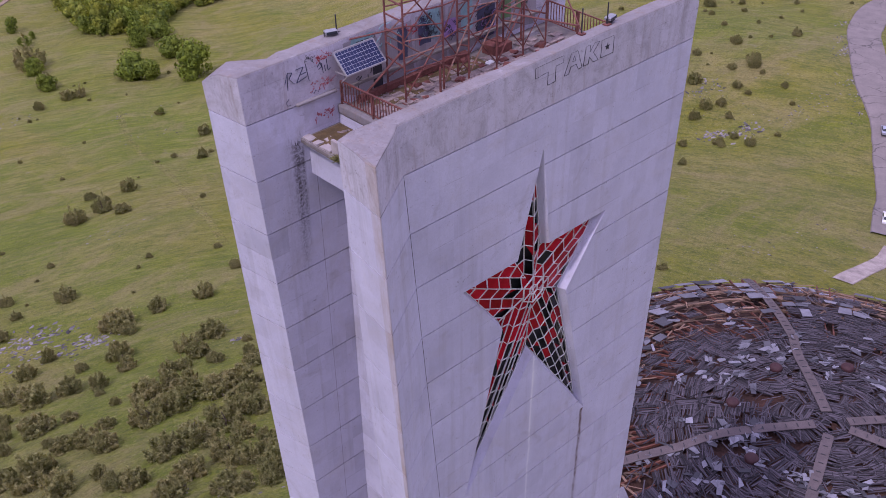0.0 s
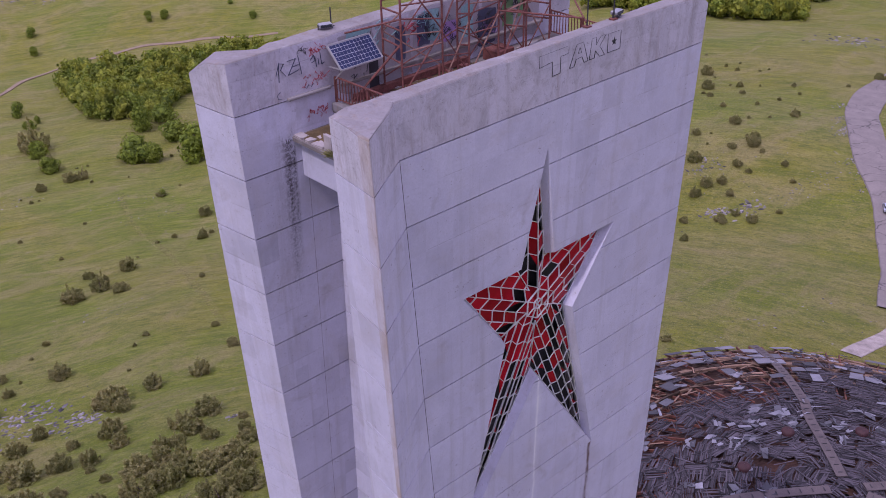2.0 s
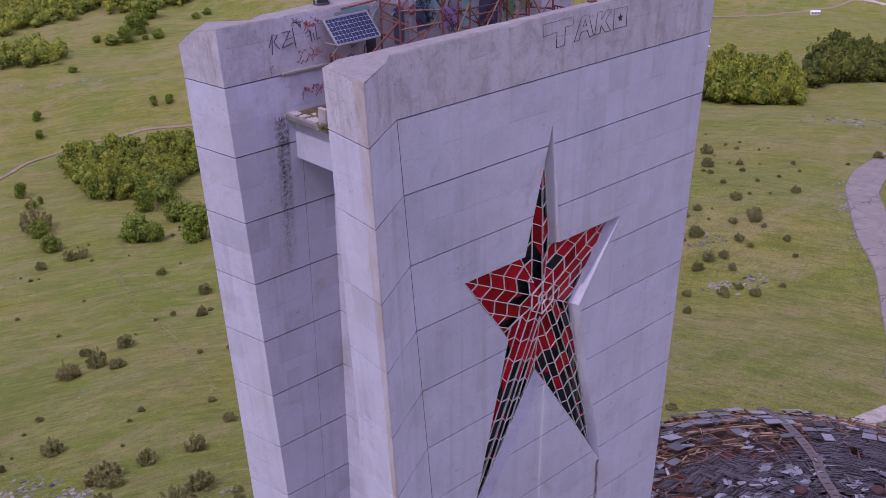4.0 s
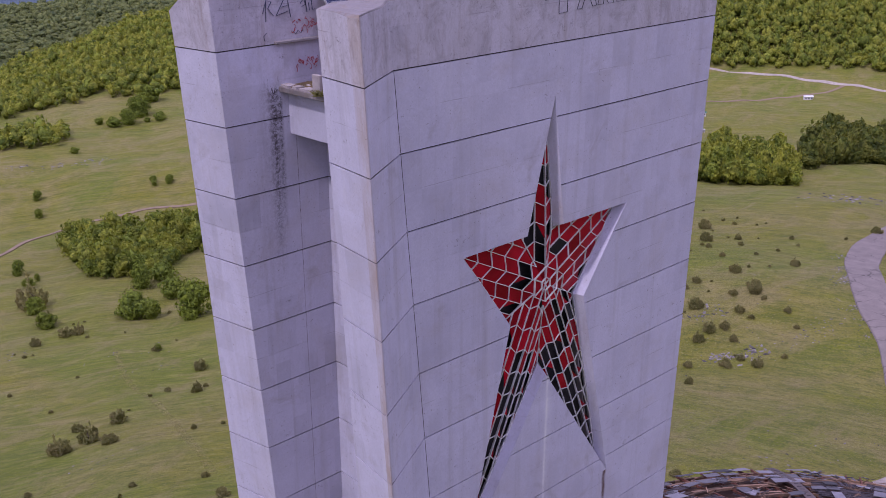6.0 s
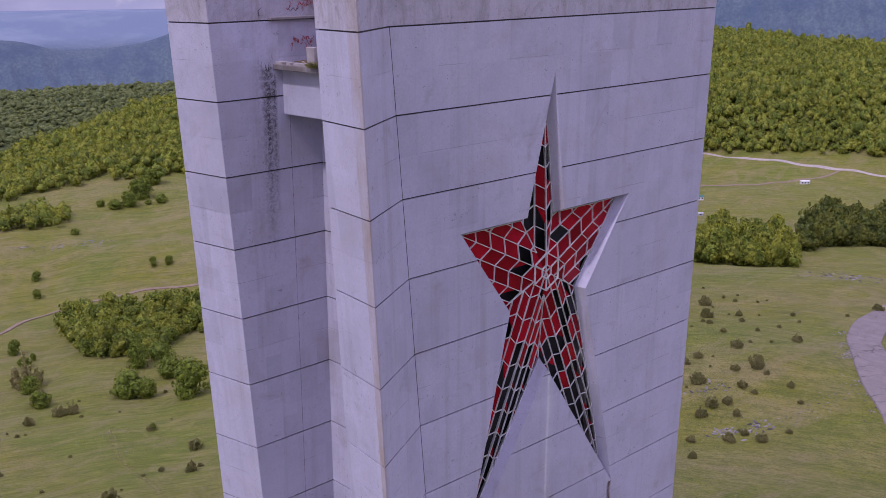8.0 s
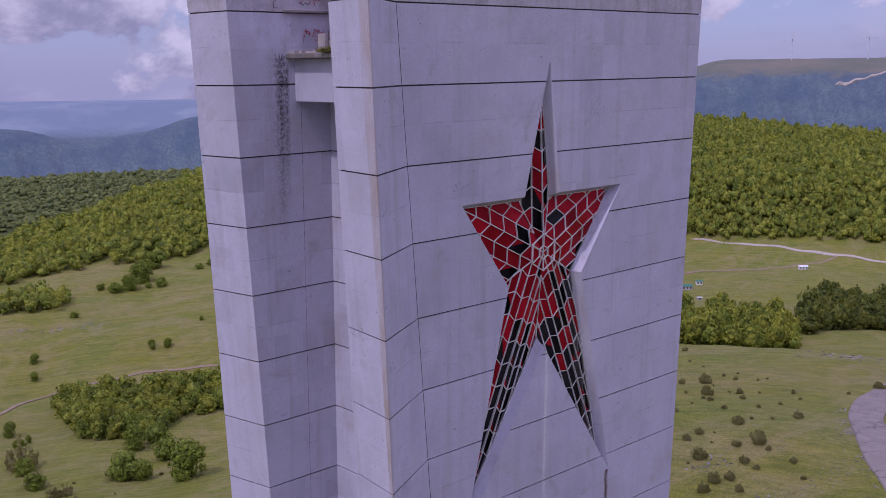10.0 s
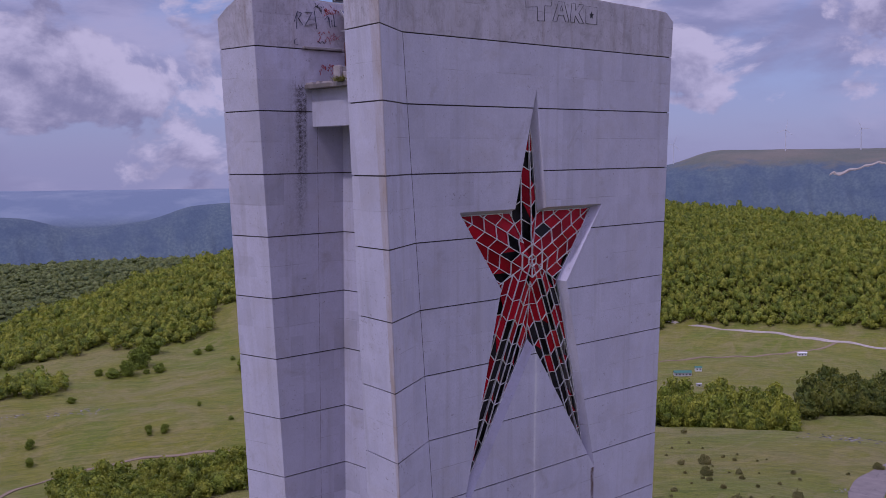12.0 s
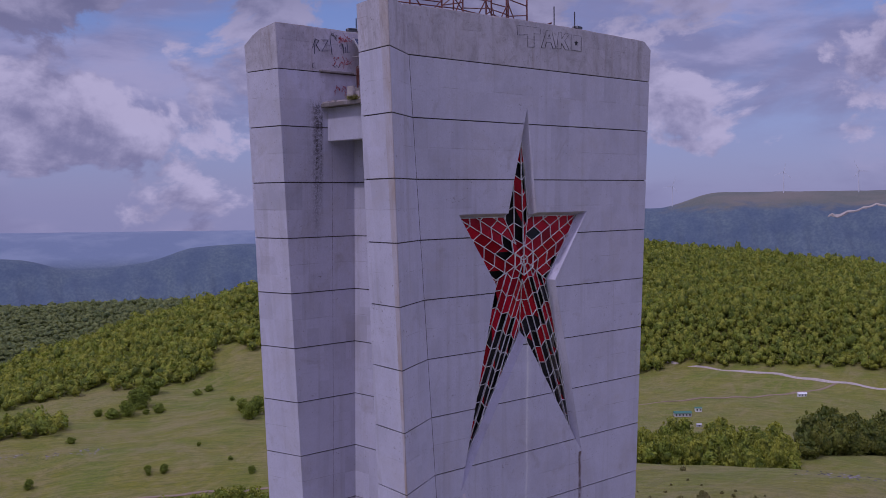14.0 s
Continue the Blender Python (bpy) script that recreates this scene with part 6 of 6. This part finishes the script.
moss_bed(0.5, 4.4, 2.15, 6.4, 66.85, "brown-green moss on the landing")
moss_bed(3.2, 5.2, 9.0, 6.2, DECK + 0.005, "dry grass and moss along the deck wall")
tagged(part("fallen_girder", joined(beam((3.0, 6.2, 67.62), (8.7, 6.25, 67.66), 0.22, 0.24)), RUST), "long red-painted steel girder lying along the wall", "girder")
tagged(part("steel_crate", box((9.5, 5.4, DECK), (10.5, 6.2, DECK + 0.45), 0.02), RUST), "open rusty red steel box on the deck", "crate")
tagged(part("inner_ledge", box((2.6, 6.34, 68.1), (13.2, 6.56, 68.22), 0.015), CONCRETE_TOP, TOWER), "rust-stained concrete ledge along the wall")
tagged(part("rubbish_bag", box((8.7, 5.0, DECK), (9.08, 5.25, DECK + 0.16), 0.06), WHITE_PAINT), "crumpled white plastic bag among the rubble", "bag")


# ---- rocks, cars, huts and wind turbines ----
def rocks(name, spots, label, seed):
    r = np.random.default_rng(seed)
    shapes = []
    for x, y, rad, n, smax in spots:
        for _ in range(n * 3):
            px, py = x + r.normal() * rad, y + r.normal() * rad * 0.45
            s = smax * 0.62 * r.uniform(0.2, 1.0)
            bm = bmesh.new()
            bmesh.ops.create_icosphere(bm, subdivisions=1, radius=1.0)
            for v in bm.verts:
                v.co = Vector((v.co.x * s * r.uniform(0.8, 1.9), v.co.y * s * r.uniform(0.35, 0.9), v.co.z * s * 0.22 * r.uniform(0.4, 1.4)))
            bm.transform(Matrix.Translation((px, py, float(height(px, py)) + 0.03 * s)) @ Matrix.Rotation(r.normal(0.3, 0.6), 4, "Z"))
            bm.verts.ensure_lookup_table()
            shapes.append(([v.co.copy() for v in bm.verts], [[v.index for v in f.verts] for f in bm.faces]))
            bm.free()
    tagged(part(name, joined(*shapes), ROCK), label, "rocks", kind="stuff")


ROCK_SPOTS = [(31, 180, 6, 22, 1.2), (36, 178, 6, 22, 1.3), (36, 167, 5, 18, 1.1), (46, 168, 4, 14, 1.2), (40, 163, 4, 14, 1.2), (61, 131, 1.0, 5, 1.0), (30, 167, 5, 12, 1.0), (107, 378, 8, 10, 1.0), (134, 345, 10, 10, 0.8), (79, 230, 8, 8, 0.7), (137, 320, 8, 8, 0.7), (27, 65, 8, 10, 0.6), (24, 71, 8, 8, 0.6), (196, 112, 4, 14, 1.1)]
ROCK_SPOTS += [(180, 95, 2, 10, 1.1), (185, 92, 3, 14, 1.2), (177, 97, 2, 8, 1.2), (204, 87, 5, 26, 0.5), (250, 99, 4, 30, 0.9), (223, 80, 4, 24, 0.7), (289, 706, 10, 14, 2.0), (265, 716, 8, 10, 1.8), (244, 731, 6, 8, 1.6), (369, 156, 14, 30, 1.8), (187, 96, 14, 14, 0.5), (132, 48, 14, 14, 0.5)]
ROCK_SPOTS += [(272, 113, 2.5, 16, 0.7), (257, 105, 2.5, 22, 0.7), (240, 97, 2.5, 20, 0.6), (224, 86, 2.5, 16, 0.6), (212, 75, 2.5, 12, 0.5)]
rocks("limestone_outcrop", ROCK_SPOTS, "pale limestone outcrops in the grass", 4)


def car(x, y, heading, paint, label):
    z = float(height(x, y)) + 0.36
    ob = thing("car", label, "car", "parked cars", m=pose(x, y, z, 0, 0, heading))
    prof = [(-2.1, 0.35), (-2.15, 0.75), (-1.45, 0.95), (-0.75, 1.42), (0.85, 1.45), (1.55, 1.0), (2.1, 0.92), (2.15, 0.4)]
    n = len(prof)
    verts = [(u, s * (0.84 - 0.16 * max(0, w - 0.95) / 0.5), w) for s in (-1, 1) for u, w in prof]
    faces = [tuple(range(n)), tuple(range(2 * n - 1, n - 1, -1))] + [(i, n + i, n + (i + 1) % n, (i + 1) % n) for i in range(n)]
    part("body", (verts, faces), paint, ob)
    part("windscreen", joined(([(-1.38, -0.72, 1.0), (-1.38, 0.72, 1.0), (-0.82, 0.62, 1.40), (-0.82, -0.62, 1.40)], [(0, 1, 2, 3)])), WINDOW_DARK, ob)
    part("rear_window", joined(([(1.5, -0.7, 1.05), (1.5, 0.7, 1.05), (0.93, 0.62, 1.43), (0.93, -0.62, 1.43)], [(0, 1, 2, 3)])), WINDOW_DARK, ob)
    for s in (-1, 1):
        part("side_window", ([(-1.1, s * 0.83, 1.0), (1.2, s * 0.83, 1.0), (0.8, s * 0.72, 1.38), (-0.68, s * 0.72, 1.38)], [(0, 1, 2, 3)]), WINDOW_DARK, ob)
        for u in (-1.35, 1.3):
            wheel = part("wheel", beam((u, s * 0.68, 0.32), (u, s * 0.88, 0.32), 0.64, sides=16), DARK_STEEL, ob)
            part("hub_cap", beam((u, s * 0.87, 0.32), (u, s * 0.895, 0.32), 0.36, sides=12), GREY_METAL, wheel)
        part("headlight", box((-2.17, s * 0.6 - 0.16, 0.62), (-2.1, s * 0.6 + 0.16, 0.76)), GREY_METAL, ob)


SILVER = plain("silver_car_paint", (0.42, 0.44, 0.50), 0.3, 0.5, 0.05)
car(205.0, 66.8, 211, SILVER, "silver hatchback parked at the road's edge")
car(157.6, 43.4, 205, WHITE_PAINT, "white hatchback parked at the road's edge")


def hut(x, y, w, d, h, turn, wall_mat, roof_mat, label, windows=3):
    z = float(height(x, y))
    ob = thing("hut", label, "hut", "huts in the valley", m=pose(x, y, z, 0, 0, turn))
    part("wall", box((-w / 2, -d / 2, -1.5), (w / 2, d / 2, h)), wall_mat, ob)
    e = 0.5
    part("roof", ([(-w / 2 - e, -d / 2 - e, h), (w / 2 + e, -d / 2 - e, h), (w / 2 + e, d / 2 + e, h), (-w / 2 - e, d / 2 + e, h), (-w / 2 - e, 0, h + d * 0.28), (w / 2 + e, 0, h + d * 0.28)],
                  [(0, 1, 5, 4), (2, 3, 4, 5), (0, 4, 3), (1, 2, 5), (3, 2, 1, 0)]), roof_mat, ob)
    for k in range(windows):
        u = -w / 2 + w * (k + 0.5) / windows
        part("window", box((u - 0.7, -d / 2 - 0.05, h * 0.35), (u + 0.7, -d / 2 + 0.05, h * 0.75)), WINDOW_DARK, ob)


hut(965, 492, 9, 4, 3.2, -42, WHITE_PAINT, WHITE_PAINT, "small white hut beside the valley track", 3)
hut(794, 523, 16, 6, 3.5, -42, GREY_WALL, GREEN_ROOF, "long hut with a green sheet roof", 5)
hut(816, 520, 6, 4, 3.5, -42, WHITE_PAINT, GREEN_ROOF, "small white hut with a green roof", 2)
hut(722, 477, 9, 4, 2.8, -42, GREY_WALL, GREY_WALL, "low grey rendered shed beside the copse", 3)
hut(759, 482, 4, 3, 2.4, -42, GREY_WALL, GREY_WALL, "small grey shed near the copse", 1)


TURBINE_GREY = plain("weathered_white_turbine", (0.62, 0.62, 0.65), 0.5, 0, 0.06)


def turbine(x, y, h, spin, turn):
    z = float(height(x, y)) - 2
    ob = thing("wind_turbine", "white three-bladed wind turbine on the far plateau", "wind turbine", "wind turbines", m=pose(x, y, z, 0, 0, turn))
    n = 12
    verts = [(r * math.cos(i * 2 * math.pi / n), r * math.sin(i * 2 * math.pi / n), zz) for zz, r in ((0, 2.1), (h, 1.3)) for i in range(n)]
    part("mast", (verts, [(i, (i + 1) % n, n + (i + 1) % n, n + i) for i in range(n)]), TURBINE_GREY, ob)
    part("nacelle", box((-1.5, -5, h - 0.8), (1.5, 4, h + 2.2), 0.5), TURBINE_GREY, ob)
    for k in range(3):
        a = radians(spin + 120 * k)
        tip = Vector((math.sin(a) * h * 0.52, -6, h + 1 + math.cos(a) * h * 0.52))
        root = Vector((0, -6, h + 1))
        side = Vector((math.cos(a), 0, -math.sin(a)))
        v = [root - side * 0.8, root + side * 0.8, root.lerp(tip, 0.22) + side * 1.9, tip, root.lerp(tip, 0.22) - side * 0.7]
        v += [p + Vector((0, 0.7, 0)) for p in v]
        part("blade", (v, [(0, 1, 2, 3, 4), (9, 8, 7, 6, 5)] + [(i, (i + 1) % 5, 5 + (i + 1) % 5, 5 + i) for i in range(5)]), TURBINE_GREY, ob)


turbine(3286, 2248, 78, 20, -60)
turbine(3498, 1903, 78, 10, -60)
turbine(3616, 1672, 78, -25, -60)
